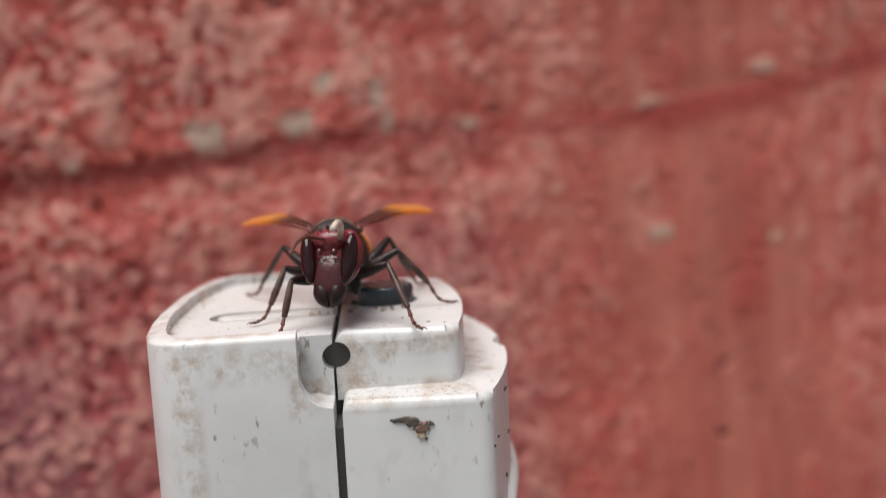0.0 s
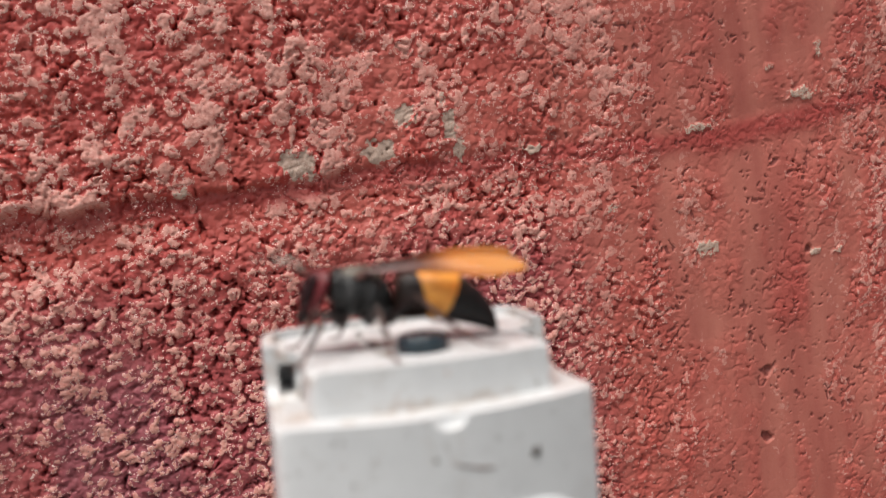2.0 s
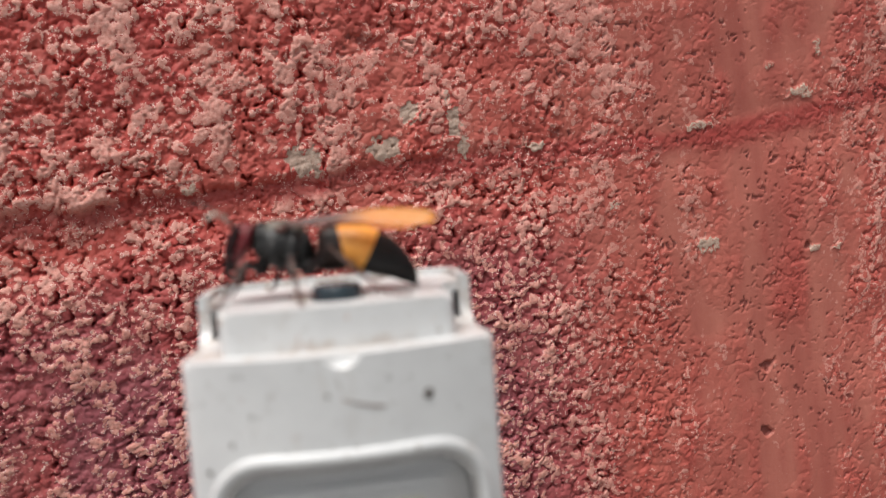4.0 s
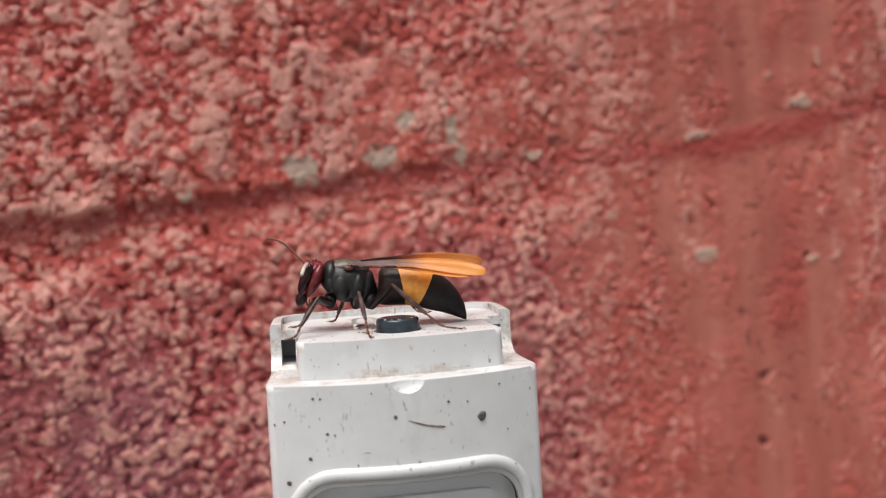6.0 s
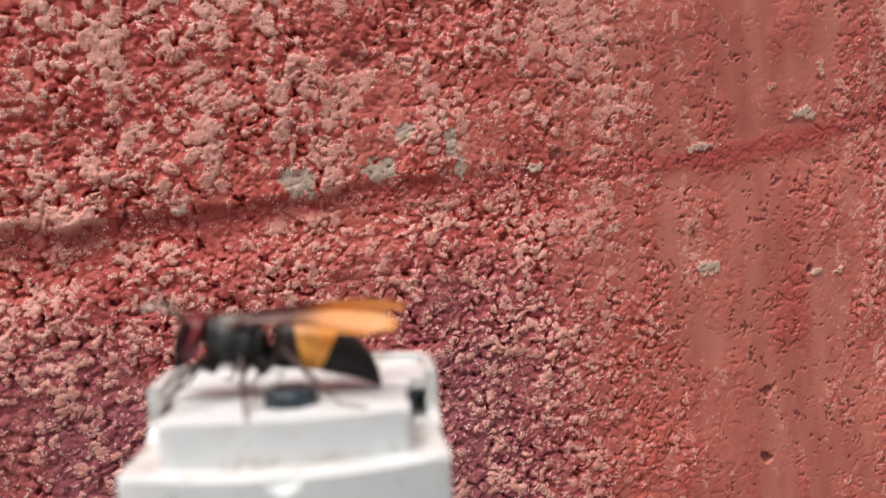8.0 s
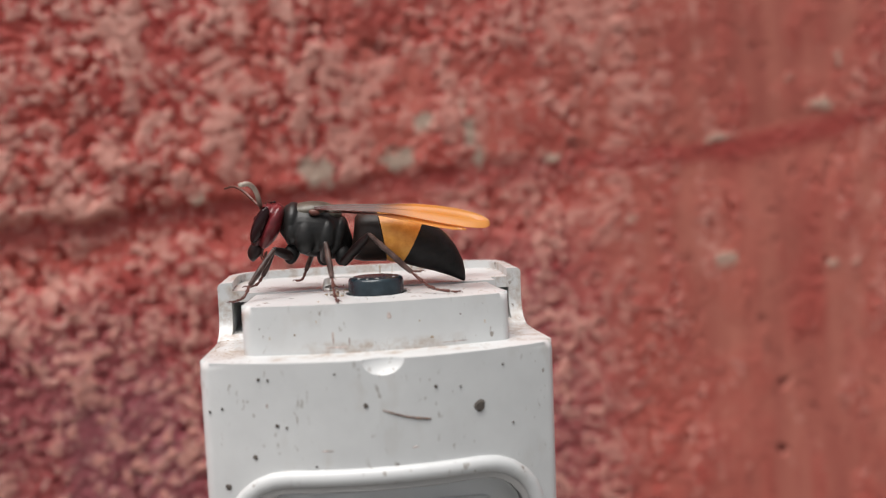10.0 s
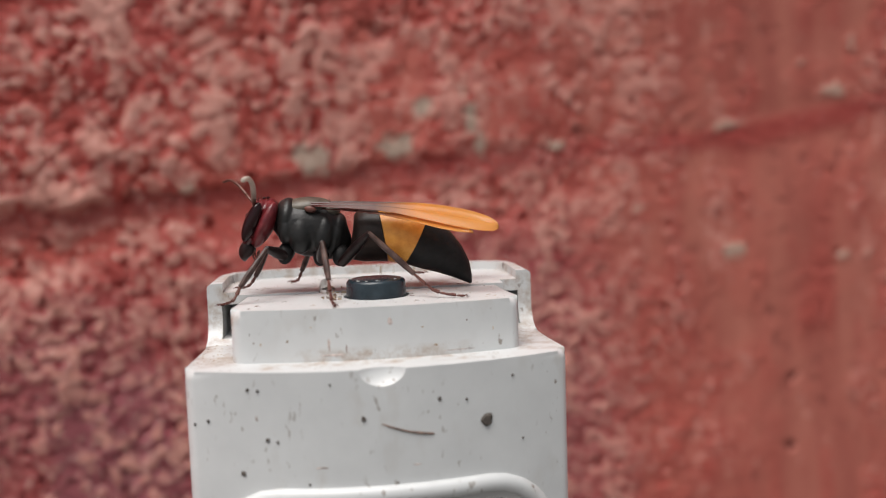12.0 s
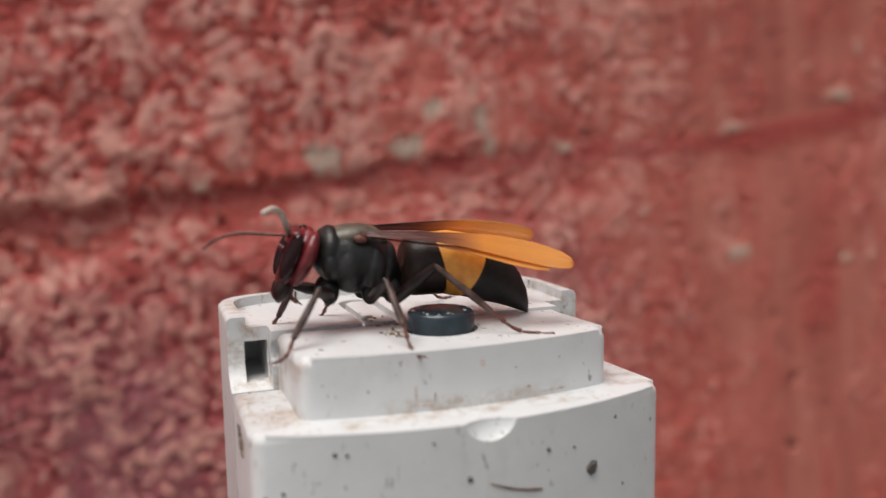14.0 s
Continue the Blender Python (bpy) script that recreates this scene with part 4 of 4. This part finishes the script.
def wing(hornet, s):
    root, tip = Vector((-6.8, AXIS - 2.4 * s, 10.5)), Vector((14.2, AXIS - 6.4 * s, 7.5))
    across = Vector((0.05, -0.80 * s, -0.52)).normalized()
    if s < 0:
        tip = Vector((16.0, AXIS + 5.4, 8.5))
        across = Vector((0.05, 0.84, -0.52)).normalized()
    prof = [(0.0, 0.3, 0.34), (0.08, 0.42, 0.5), (0.2, 0.46, 0.6), (0.35, 0.52, 0.72), (0.46, 0.72, 1.0), (0.58, 1.15, 1.45), (0.72, 1.5, 1.8), (0.83, 1.55, 1.85), (0.91, 1.35, 1.6), (0.965, 1.0, 1.2), (0.99, 0.5, 0.6), (1.0, 0.15, 0.2)]
    bm = bmesh.new()
    rows_ = []
    lift = Vector((0, 0, 1))
    for u, a, b in prof:
        c = root.lerp(tip, u) + lift * 0.9 * math.sin(math.pi * u) * (0.8 if u < 0.6 else 0.75)
        rows_.append([bm.verts.new(c + across * (-a + (a + b) * k / 8) + lift * 0.22 * math.cos(k * 1.35) * min(1, 2 * u)) for k in range(9)])
    for p, q in zip(rows_, rows_[1:]):
        for k in range(8):
            bm.faces.new([p[k], p[k + 1], q[k + 1], q[k]])
    veins = [[p[k].co.copy() for p in rows_] for k in (0, 4)] + [[p[k].co.copy() for p in rows_[3:10]] for k in (2, 6)]
    cross = [[v.co.copy() for v in rows_[i][a:b]] for i, a, b in ((4, 0, 5), (5, 2, 7), (6, 0, 5), (7, 2, 8))]
    ob = part("wing", mm(bm), M_WING, hornet, "smoky red-brown wing turning amber towards its tip")
    r0, d = root * MM, (tip - root) * MM

    def along(o):
        a = o.data.attributes.new("along", "FLOAT", "POINT")
        a.data.foreach_set("value", [max(0.0, min(1.0, (v.co - r0).dot(d) / d.length_squared)) for v in o.data.vertices])

    along(ob)
    ob.modifiers.new("membrane", "SOLIDIFY").thickness = 0.00006
    hind = [(0.0, 0.1, 0.1), (0.15, 0.12, 0.16), (0.4, 0.18, 0.3), (0.6, 0.5, 0.75), (0.78, 0.75, 1.0), (0.9, 0.6, 0.8), (0.97, 0.35, 0.4), (1.0, 0.1, 0.1)]
    bm = bmesh.new()
    rows_ = []
    for u, a, b in hind:
        c = (root + Vector((1.2, 0, -0.5))).lerp(tip + (root - tip) * 0.15 + across * 1.9, u) + lift * 0.5 * math.sin(math.pi * u)
        rows_.append([bm.verts.new(c + across * (-a + (a + b) * k / 4) + lift * 0.1 * math.cos(k * 1.6) * min(1, 2 * u)) for k in range(5)])
    for p, q in zip(rows_, rows_[1:]):
        for k in range(4):
            bm.faces.new([p[k], p[k + 1], q[k + 1], q[k]])
    rear = part("hind_wing", mm(bm), M_WING, ob, "shorter amber hind wing")
    along(rear)
    rear.modifiers.new("membrane", "SOLIDIFY").thickness = 0.00006
    for line in veins + cross:
        bm = bmesh.new()
        n = len(line)
        tube(bm, line, [0.10 - 0.075 * k / n for k in range(n)] if n > 7 else 0.03, 6)
        along(part("wing_vein", mm(bm), M_VEIN, ob))
    return ob


def antenna(hornet, material, label, girth, hook=0.0):
    """Along +x from its socket."""
    bm = bmesh.new()
    pts = curve_points([(0, 0, 0), (1.9, 0, 0.2), (2.6, 0, 0.3), (4.6, 0, 0.45), (6.6, 0, 0.1), (8.2, 0, -0.9)], 26)
    pts = [p - Vector((0, hook * (max(0.0, p.x - 3.0) / 5) ** 2, 0)) for p in pts]
    tube(bm, pts, [girth * (0.17 + (0.06 if 2 < k < 7 else 0) + 0.10 * (k > 7) * (1 - k / 40) + 0.012 * (-1) ** k) for k in range(26)], 10)
    return part("antenna", mm(bm), material, hornet, label)


def lathe(bm, rings, sides=32):
    """Rings: (centre x, centre z, turn of the ring in degrees, half width, half height up, half height down)."""
    made = []
    for cx, cz, turn, w, hu, hd in rings:
        c, s = math.cos(radians(turn)), math.sin(radians(turn))
        ring = []
        for k in range(sides):
            a = 2 * math.pi * k / sides
            y, u = w * math.cos(a), (hu if math.sin(a) > 0 else hd) * math.sin(a)
            ring.append(bm.verts.new((cx + u * s, AXIS + y, cz + u * c)))
        made.append(ring)
    for p, q in zip(made, made[1:]):
        for k in range(sides):
            bm.faces.new([p[k], p[(k + 1) % sides], q[(k + 1) % sides], q[k]])
    bm.faces.new(made[0][::-1]), bm.faces.new(made[-1])


def melt(ob, size, rounds):
    """Grow overlapping lumps into one skin."""
    r = ob.modifiers.new("skin", "REMESH")
    r.mode, r.voxel_size, r.use_smooth_shade = "VOXEL", size, True
    f = ob.modifiers.new("smooth", "SMOOTH")
    f.factor, f.iterations = 0.5, rounds


def skull(bm):
    bmesh.ops.scale(bm, vec=(0.9, 0.94, 0.89), space=pose(12.9, -AXIS, -8.7), verts=bm.verts[:])
    bmesh.ops.translate(bm, vec=(0.4, 0, -0.35), verts=bm.verts[:])
    return mm(bm)


def build_hornet():
    hornet = tagged(new("hornet"), "black hornet with red-brown head, orange-banded abdomen and amber wings", "insect")
    # head: tall, narrow from the side, tilted forward; wide cheeks behind dark eyes
    bm = bmesh.new()
    vs = ellipsoid(bm, (-12.95, AXIS, 8.8), (1.3, 2.6, 3.6), (0, 24, 0), 32, 24)
    for s in (-1, 1):
        vs += ellipsoid(bm, (-12.45, AXIS + 1.5 * s, 8.7), (1.05, 1.75, 3.25), (0, 24, 8 * s), 24, 16)
    vs += ellipsoid(bm, (-13.1, AXIS, 10.9), (1.15, 2.0, 1.2), (0, 24, 0), 24, 16)
    for v in vs:                                             # flat face, narrowed to the jaws
        d = (v.co - Vector((-13.3, AXIS, 8.7)))
        k = max(0.0, -d.z / 3.9)
        v.co.y = AXIS + d.y * (1 - 0.42 * k * k)
        v.co.x += -0.35 * k
    head = part("head", skull(bm), M_HEAD, hornet, "wine-red head", angle=180)
    melt(head, 0.00014, 9)
    bm = bmesh.new()
    ellipsoid(bm, (-14.4, AXIS, 7.5), (0.9, 2.0, 2.45), (0, 26, 0))
    part("clypeus", skull(bm), M_FACE, head, "dark wine-red face plate", angle=180)
    for s in (-1, 1):
        bm = bmesh.new()
        ellipsoid(bm, (-14.15, AXIS + 2.15 * s, 9.15), (0.95, 0.85, 2.75), (0, 25, 14 * s), 32, 24)
        part("eye", skull(bm), M_EYE, head, "glossy dark eye", angle=180)
        bm = bmesh.new()
        ellipsoid(bm, (-14.75, AXIS + 0.75 * s, 10.0), (0.3, 0.35, 0.4), (0, 27, 0), 14, 10)
        part("antenna_socket", skull(bm), M_FACE, head, angle=180)
        bm = bmesh.new()
        pts = curve_points([(-14.7, AXIS + 0.85 * s, 6.3), (-15.4, AXIS + 0.6 * s, 4.9), (-15.5, AXIS + 0.15 * s, 4.0)], 8)
        tube(bm, pts, [0.8, 0.95, 0.98, 0.9, 0.74, 0.54, 0.34, 0.14], 14)
        part("mandible", skull(bm), M_JAW, head, "dark jaw")
        for k, (dx, dz) in enumerate(((0.0, 0.0), (0.5, -0.2))):
            bm = bmesh.new()
            tube(bm, curve_points([(-14.2 + dx, AXIS + 0.8 * s, 5.4 + dz), (-14.3 + dx, AXIS + 1.2 * s, 4.5 + dz), (-13.7 + dx, AXIS + 1.0 * s, 3.9 + dz)], 6), 0.11, 6)
            part("palp", skull(bm), M_FOOT, head)
    for k, (dx, dy) in enumerate(((0, 0), (0.45, 0.4), (0.45, -0.4))):
        bm = bmesh.new()
        ellipsoid(bm, (-12.6 + dx, AXIS + dy, 12.15 + 0.1 * dx), (0.2, 0.2, 0.16), u=10, v=8)
        part("ocellus", skull(bm), M_EYE, head)
    # thorax: collar, side plates and sloping rear grown together
    bm = bmesh.new()
    lathe(bm, [(-12.4, 8.4, 0, 0.8, 0.9, 0.9), (-11.7, 8.3, 0, 1.6, 1.8, 1.8), (-10.9, 8.0, -4, 2.3, 2.8, 2.5), (-9.8, 7.6, -4, 2.8, 3.2, 3.0), (-8.2, 7.3, 0, 3.1, 3.4, 3.2), (-6.6, 7.2, 3, 3.0, 3.3, 3.2),
               (-5.2, 7.0, 8, 2.8, 3.1, 3.2), (-4.0, 6.4, 16, 2.4, 2.7, 2.9), (-3.1, 5.8, 26, 1.8, 2.1, 2.4), (-2.5, 5.2, 36, 1.2, 1.4, 1.8), (-2.1, 4.8, 40, 0.6, 0.7, 1.0)])
    ellipsoid(bm, (-10.35, AXIS, 8.6), (1.6, 2.75, 2.55), (0, 12, 0))
    ellipsoid(bm, (-3.9, AXIS, 6.4), (1.5, 2.45, 2.8), (0, 22, 0))
    for s in (-1, 1):
        ellipsoid(bm, (-8.4, AXIS + 2.05 * s, 6.9), (1.75, 1.3, 2.35), (6 * s, 10, 0))
        ellipsoid(bm, (-5.4, AXIS + 2.05 * s, 6.7), (1.3, 1.1, 2.3), (6 * s, 14, 0))
        ellipsoid(bm, (-10.4, AXIS + 1.75 * s, 7.4), (1.15, 1.2, 1.7), (6 * s, 10, 0))
    for v in bm.verts:
        v.co.x, v.co.z = -11.47 + (v.co.x + 12.4) * 0.85, v.co.z + 0.3
    thorax = part("thorax", mm(bm), M_THORAX, hornet, "black downy thorax", angle=180)
    melt(thorax, 0.00013, 2)
    bm = bmesh.new()
    ellipsoid(bm, (-7.4, AXIS, 10.15), (3.1, 2.25, 1.25), (0, -2, 0))
    part("mesonotum", mm(bm), M_BACK, thorax, "olive-brown raised back plate", angle=180)
    bm = bmesh.new()
    ellipsoid(bm, (-4.7, AXIS, 9.75), (1.2, 1.7, 0.85), (0, 18, 0))
    part("scutellum", mm(bm), M_BACK, thorax, angle=180)
    for s in (-1, 1):
        bm = bmesh.new()
        ellipsoid(bm, (-6.9, AXIS + 2.55 * s, 10.0), (0.7, 0.35, 0.4), (0, 10, 10 * s), 16, 10)
        part("tegula", mm(bm), M_FOOT, thorax, "brown wing cap", angle=180)
        for k, (x, z) in enumerate(((-10.0, 5.0), (-5.9, 4.6), (-3.7, 4.5))):
            bm = bmesh.new()
            ellipsoid(bm, (x, AXIS + 1.5 * s, z), (0.95, 0.8, 1.35), (20 * s, 12, 0), 16, 12)
            part("coxa", mm(bm), M_BLACK, thorax, angle=180)
    g = random.Random(21)
    for host, spots in ((thorax, [(g.uniform(-11, -4.5), AXIS + g.uniform(-2.2, 2.2), 10.4) for _ in range(70)]), (head, [(g.uniform(-13.4, -12.2), AXIS + g.uniform(-1.6, 1.6), 11.0) for _ in range(26)])):
        bm = bmesh.new()
        for x, y, z in spots:
            p = Vector((x, y, z - 0.12 * (y - AXIS) ** 2))
            tube(bm, [p, p + Vector((g.uniform(-0.35, 0.35), g.uniform(-0.35, 0.35), g.uniform(0.5, 0.95)))], [0.03, 0.008], 4)
        part("down", mm(bm), M_ANT2, host, "sparse short brown hairs")
    # abdomen: three plates in turn
    rings = [(-2.75, 5.0, 40, 0.42, 0.5, 0.5), (-2.5, 5.5, 14, 1.3, 2.0, 1.5), (-2.05, 6.0, 2, 2.3, 3.0, 2.3), (-1.2, 6.25, -4, 2.95, 3.4, 2.8), (0.1, 6.4, -7, 3.25, 3.6, 3.0), (1.35, 6.4, -9, 3.38, 3.6, 3.1)]
    mid = [(1.45, 6.4, -9, 3.3, 3.52, 3.05), (2.7, 6.35, 4, 3.55, 3.58, 3.15), (4.1, 6.1, 16, 3.68, 3.52, 3.2), (5.2, 5.75, 28, 3.62, 3.42, 3.2)]
    rear = [(5.05, 5.8, 29, 3.52, 3.32, 3.1), (6.2, 5.3, 33, 3.42, 3.25, 3.05), (7.8, 4.3, 38, 2.95, 2.9, 2.65), (9.3, 3.2, 42, 2.25, 2.3, 2.0), (10.6, 1.95, 47, 1.42, 1.5, 1.25), (11.4, 0.95, 50, 0.68, 0.75, 0.6), (11.85, 0.28, 52, 0.14, 0.15, 0.12)]
    bm = bmesh.new()
    lathe(bm, rings)
    abdomen = part("abdomen", mm(bm), M_BROWN, hornet, "dark brown first abdomen plate", angle=60)
    bm = bmesh.new()
    lathe(bm, mid)
    part("orange_band", mm(bm), M_ORANGE, abdomen, "broad orange second plate", angle=60)
    bm = bmesh.new()
    lathe(bm, rear)
    part("abdomen_tip", mm(bm), M_BLACK, abdomen, "pointed black hind plates", angle=60)
    wings = [wing(hornet, s) for s in (1, -1)]
    made = [
        leg(hornet, 1, (-10.0, 3.2, 4.6), (-11.8, -0.4, 5.9), (-15.3, -2.4, 1.1), (-16.4, -3.0, 0.25)),
        leg(hornet, -1, (-10.0, 3.2, 4.6), (-12.6, 0.5, 4.9), (-14.6, -0.4, 1.0), (-16.2, -0.9, 0.3)),
        leg(hornet, 1, (-5.9, 3.0, 4.0), (-5.6, -1.6, 6.4), (-4.9, -5.4, 1.8), (-4.5, -7.2, 0.25)),
        leg(hornet, -1, (-5.9, 3.0, 4.0), (-7.2, -0.6, 5.4), (-9.0, -2.5, 1.2), (-9.9, -3.6, 0.45)),
        leg(hornet, 1, (-3.6, 2.6, 3.6), (-0.4, -0.8, 7.2), (5.4, -3.6, 1.6), (9.2, -5.2, 0.25)),
        leg(hornet, -1, (-3.6, 2.6, 3.6), (0.4, -1.4, 6.8), (4.4, -5.0, 1.6), (7.0, -6.6, 0.5)),
    ]
    near = antenna(hornet, M_ANT, "raised antenna with its pale sheen put into the colour", 1.3, 1.0)
    far = antenna(hornet, M_ANT2, "thin reddish-brown antenna", 0.75)
    return hornet, head, thorax, abdomen, wings, near, far


hornet, head, thorax, abdomen, wings, near_antenna, far_antenna = build_hornet()

# ------------------------------------------------------------------ what moves
LAMP_ROWS = [
    (0, 0.017368, 0.092375, 1.3303, 4.4348, 1.296, 78.984),
    (0.3, 0.015889, 0.090203, 1.3298, 4.3835, 2.7426, 77.054),
    (0.5, 0.015245, 0.09525, 1.3299, 0.81021, 5.1229, 62.728),
    (0.7, 0.012486, 0.098427, 1.3328, -2.7208, 8.4058, 47.384),
    (1, 0.011396, 0.094756, 1.3282, -1.4195, 6.4148, 19.932),
    (1.2, 0.0045788, 0.089625, 1.3259, -2.9568, 5.7335, 5.9861),
    (1.5, 0.0032141, 0.086986, 1.3302, -2.7294, 4.1261, -2.0806),
    (2, -0.0016757, 0.085845, 1.3304, -2.5904, 3.8175, -0.94859),
    (2.5, -0.0070247, 0.086861, 1.3303, -3.4367, 4.2033, -2.3347),
    (3, -0.011406, 0.096123, 1.3342, -6.5667, 3.9896, -5.584),
    (3.2, -0.013293, 0.09417, 1.3368, -6.0717, 3.7199, -6.4017),
    (5.3, -0.0089923, 0.091924, 1.3341, -2.4601, 3.6622, -7.5196),
    (5.6, -0.0034472, 0.10656, 1.3313, -5.2048, 4.7339, -6.4278),
    (5.9, -0.0018301, 0.10502, 1.3292, -5.331, 4.903, -6.7832),
    (6, -0.0011716, 0.10494, 1.3297, -4.6433, 4.7171, -6.2809),
    (6.5, -0.0031815, 0.0978, 1.3308, -3.8175, 4.2687, -7.5242),
    (6.8, -0.01209, 0.10312, 1.3326, -4.9485, 2.2046, -10.239),
    (7, -0.020462, 0.098659, 1.3301, -3.8394, 2.6907, -10.047),
    (7.5, -0.019951, 0.090087, 1.3279, -1.7843, 5.2091, -9.3953),
    (8, -0.018499, 0.091917, 1.3314, -2.4444, 4.6976, -9.7394),
    (8.2, -0.013745, 0.094577, 1.337, -2.4783, 4.2266, -7.2553),
    (10.5, -0.013214, 0.086547, 1.3428, -2.6345, 5.0854, -8.5862),
    (11, -0.012992, 0.088851, 1.3422, -2.7285, 5.1759, -8.4537),
    (11.5, -0.012538, 0.091176, 1.3415, -2.9488, 5.0793, -9.0201),
    (12, -0.012716, 0.090273, 1.3417, -3.2232, 5.2195, -8.8826),
    (12.5, -0.012997, 0.089489, 1.3423, -2.1241, 5.0383, -8.9797),
    (12.7, -0.01404, 0.087752, 1.3424, -2.5021, 4.3807, -8.535),
    (13, -0.013654, 0.081435, 1.3405, -2.7686, 4.7863, -7.6739),
    (13.3, -0.015936, 0.080044, 1.3428, -2.5032, 5.0137, -5.0306),
    (13.5, -0.012578, 0.075686, 1.3413, 0.32064, 5.5214, -1.8914),
    (13.6, -0.010064, 0.074633, 1.3407, 1.3064, 5.6962, 0.22265),
    (14, -0.012475, 0.074915, 1.3423, -0.32319, 5.6464, 4.2199),
]


def aim(x, y, z, dx, dy, dz):
    """A part's pose in its thing's space: at a place (mm), its x axis along a direction."""
    return Matrix.Translation((x * MM, y * MM, z * MM)) @ Vector((dx, dy, dz)).to_track_quat("X", "Z").to_matrix().to_4x4()


def about(x, y, z, rx, ry, rz):
    """A turn in a thing's space about a point (mm)."""
    return pose(x * MM, y * MM, z * MM, rx, ry, rz) @ pose(-x * MM, -y * MM, -z * MM)


def motions():
    # the phone hunts: it holds the hornet, then the wall, then the hornet again
    walk(focus_mark, [(t, pose(0.005, d, EYE)) for t, d in FOCUS])
    held = [(t, pose(*p)) for t, *p in LAMP_ROWS]
    walk(lamp, held)
    # it stands on the lamp, settles a little lower near the end
    settle = lambda t: min(1.0, max(0.0, (t - 12.7) / 0.6))
    walk(hornet, [(t, m @ pose(-0.4 * MM * settle(t), -1.2 * MM * settle(t), -0.5 * MM * settle(t), 0, -1.5 * settle(t), 0)) for t, m in held])
    # at first it crouches, head low, then it comes up on its legs
    crouch = [(0, 1.0), (0.35, 1.0), (0.55, 0.75), (0.9, 0), (14, 0)]
    for ob in (thorax, abdomen):
        walk(ob, [(t, pose(0, 0, -1.0 * MM * k)) for t, k in crouch])
    walk(head, [(t, pose(0, 0, -1.5 * MM * k) @ about(-11.6, AXIS, 8.3, 0, -6 * k, -13 * k)) for t, k in crouch])
    # wings lift and settle on their roots: lift, spread in degrees, drop with the body
    for ob, s, rows in ((wings[0], 1, [(0, 3, 10, 1), (0.5, 7, 7, 0.8), (1.0, 6, 2, 0), (1.5, 6, 1, 0), (3.0, 7, 0, 0), (5.6, 4, 0, 0), (5.9, 2.5, 0, 0), (6.5, 4, 0, 0), (8.0, 6, 0, 0), (10.5, 0.3, 0, 0), (12.7, -0.3, 0, 0), (13.0, -2.5, 1, 0), (14.0, -3, 1, 0)]),
                        (wings[1], -1, [(0, 0, 15, 1), (0.5, 1, 13, 0.8), (1.0, 5, 6, 0), (3.0, 5, 0, 0), (5.9, 2, 0, 0), (8.0, 4, 0, 0), (10.5, -3.8, 0, 0), (12.7, -3.6, 0, 0), (13.0, -1.2, 2, 0), (14.0, -2, 2, 0)])):
        walk(ob, [(t, pose(0, 0, -MM * k) @ about(-6.8, AXIS - 2.4 * s, 10.5, -22 * s * k, -a, -b * s)) for t, a, b, k in rows])
    socket = (-13.4, AXIS - 0.65, 10.6)
    walk(near_antenna, [(t, aim(socket[0], socket[1], socket[2] - dn, *d)) for t, dn, d in (
        (0, 2.1, (-0.95, -0.1, 0.36)), (0.3, 2.0, (-0.93, -0.2, 0.34)), (0.5, 1.4, (-0.6, -0.7, 0.0)), (0.65, 0.8, (-0.45, -0.85, 0.25)), (0.9, 0.1, (-0.4, -0.8, 0.4)), (3.2, 0, (-0.25, -0.87, 0.4)), (5.3, 0, (0.0, -1.0, 0.06)), (5.9, 0, (0.06, -1.0, 0.0)), (7.0, 0, (-0.3, -0.8, 0.5)), (8.2, 0, (-0.3, -0.85, 0.45)),
        (10.5, 0, (-0.02, -0.85, 0.46)), (11, 0, (-0.02, -0.87, 0.42)), (12.5, 0, (0.13, -0.86, 0.46)), (13.0, 0, (0.04, -0.86, 0.44)), (13.6, 0, (-0.22, -0.82, 0.44)), (14, 0, (-0.25, -0.8, 0.44)))])
    socket = (-13.4, AXIS + 0.65, 10.6)
    walk(far_antenna, [(t, aim(socket[0], socket[1], socket[2] - dn, *d)) for t, dn, d in (
        (0, 1.8, (-0.94, 0.33, 0.08)), (0.5, 1.6, (-0.45, 0.8, 0.25)), (1.2, 0, (-0.7, 0.6, 0.3)), (3.2, 0, (-0.8, 0.3, 0.5)), (5.6, 0, (-0.7, 0.3, 0.65)), (8, 0, (-0.7, 0.4, 0.6)), (10.5, 0, (-0.55, 0.72, 0.42)), (11.6, 0, (-0.45, 0.78, 0.42)),
        (12.5, 0, (-0.72, 0.5, 0.46)), (13, 0, (-0.92, 0.2, 0.3)), (13.3, 0, (-0.95, 0.2, 0.2)), (13.6, 0, (-0.85, 0.2, -0.5)), (14, 0, (-0.97, 0.2, 0.0)))])


motions()
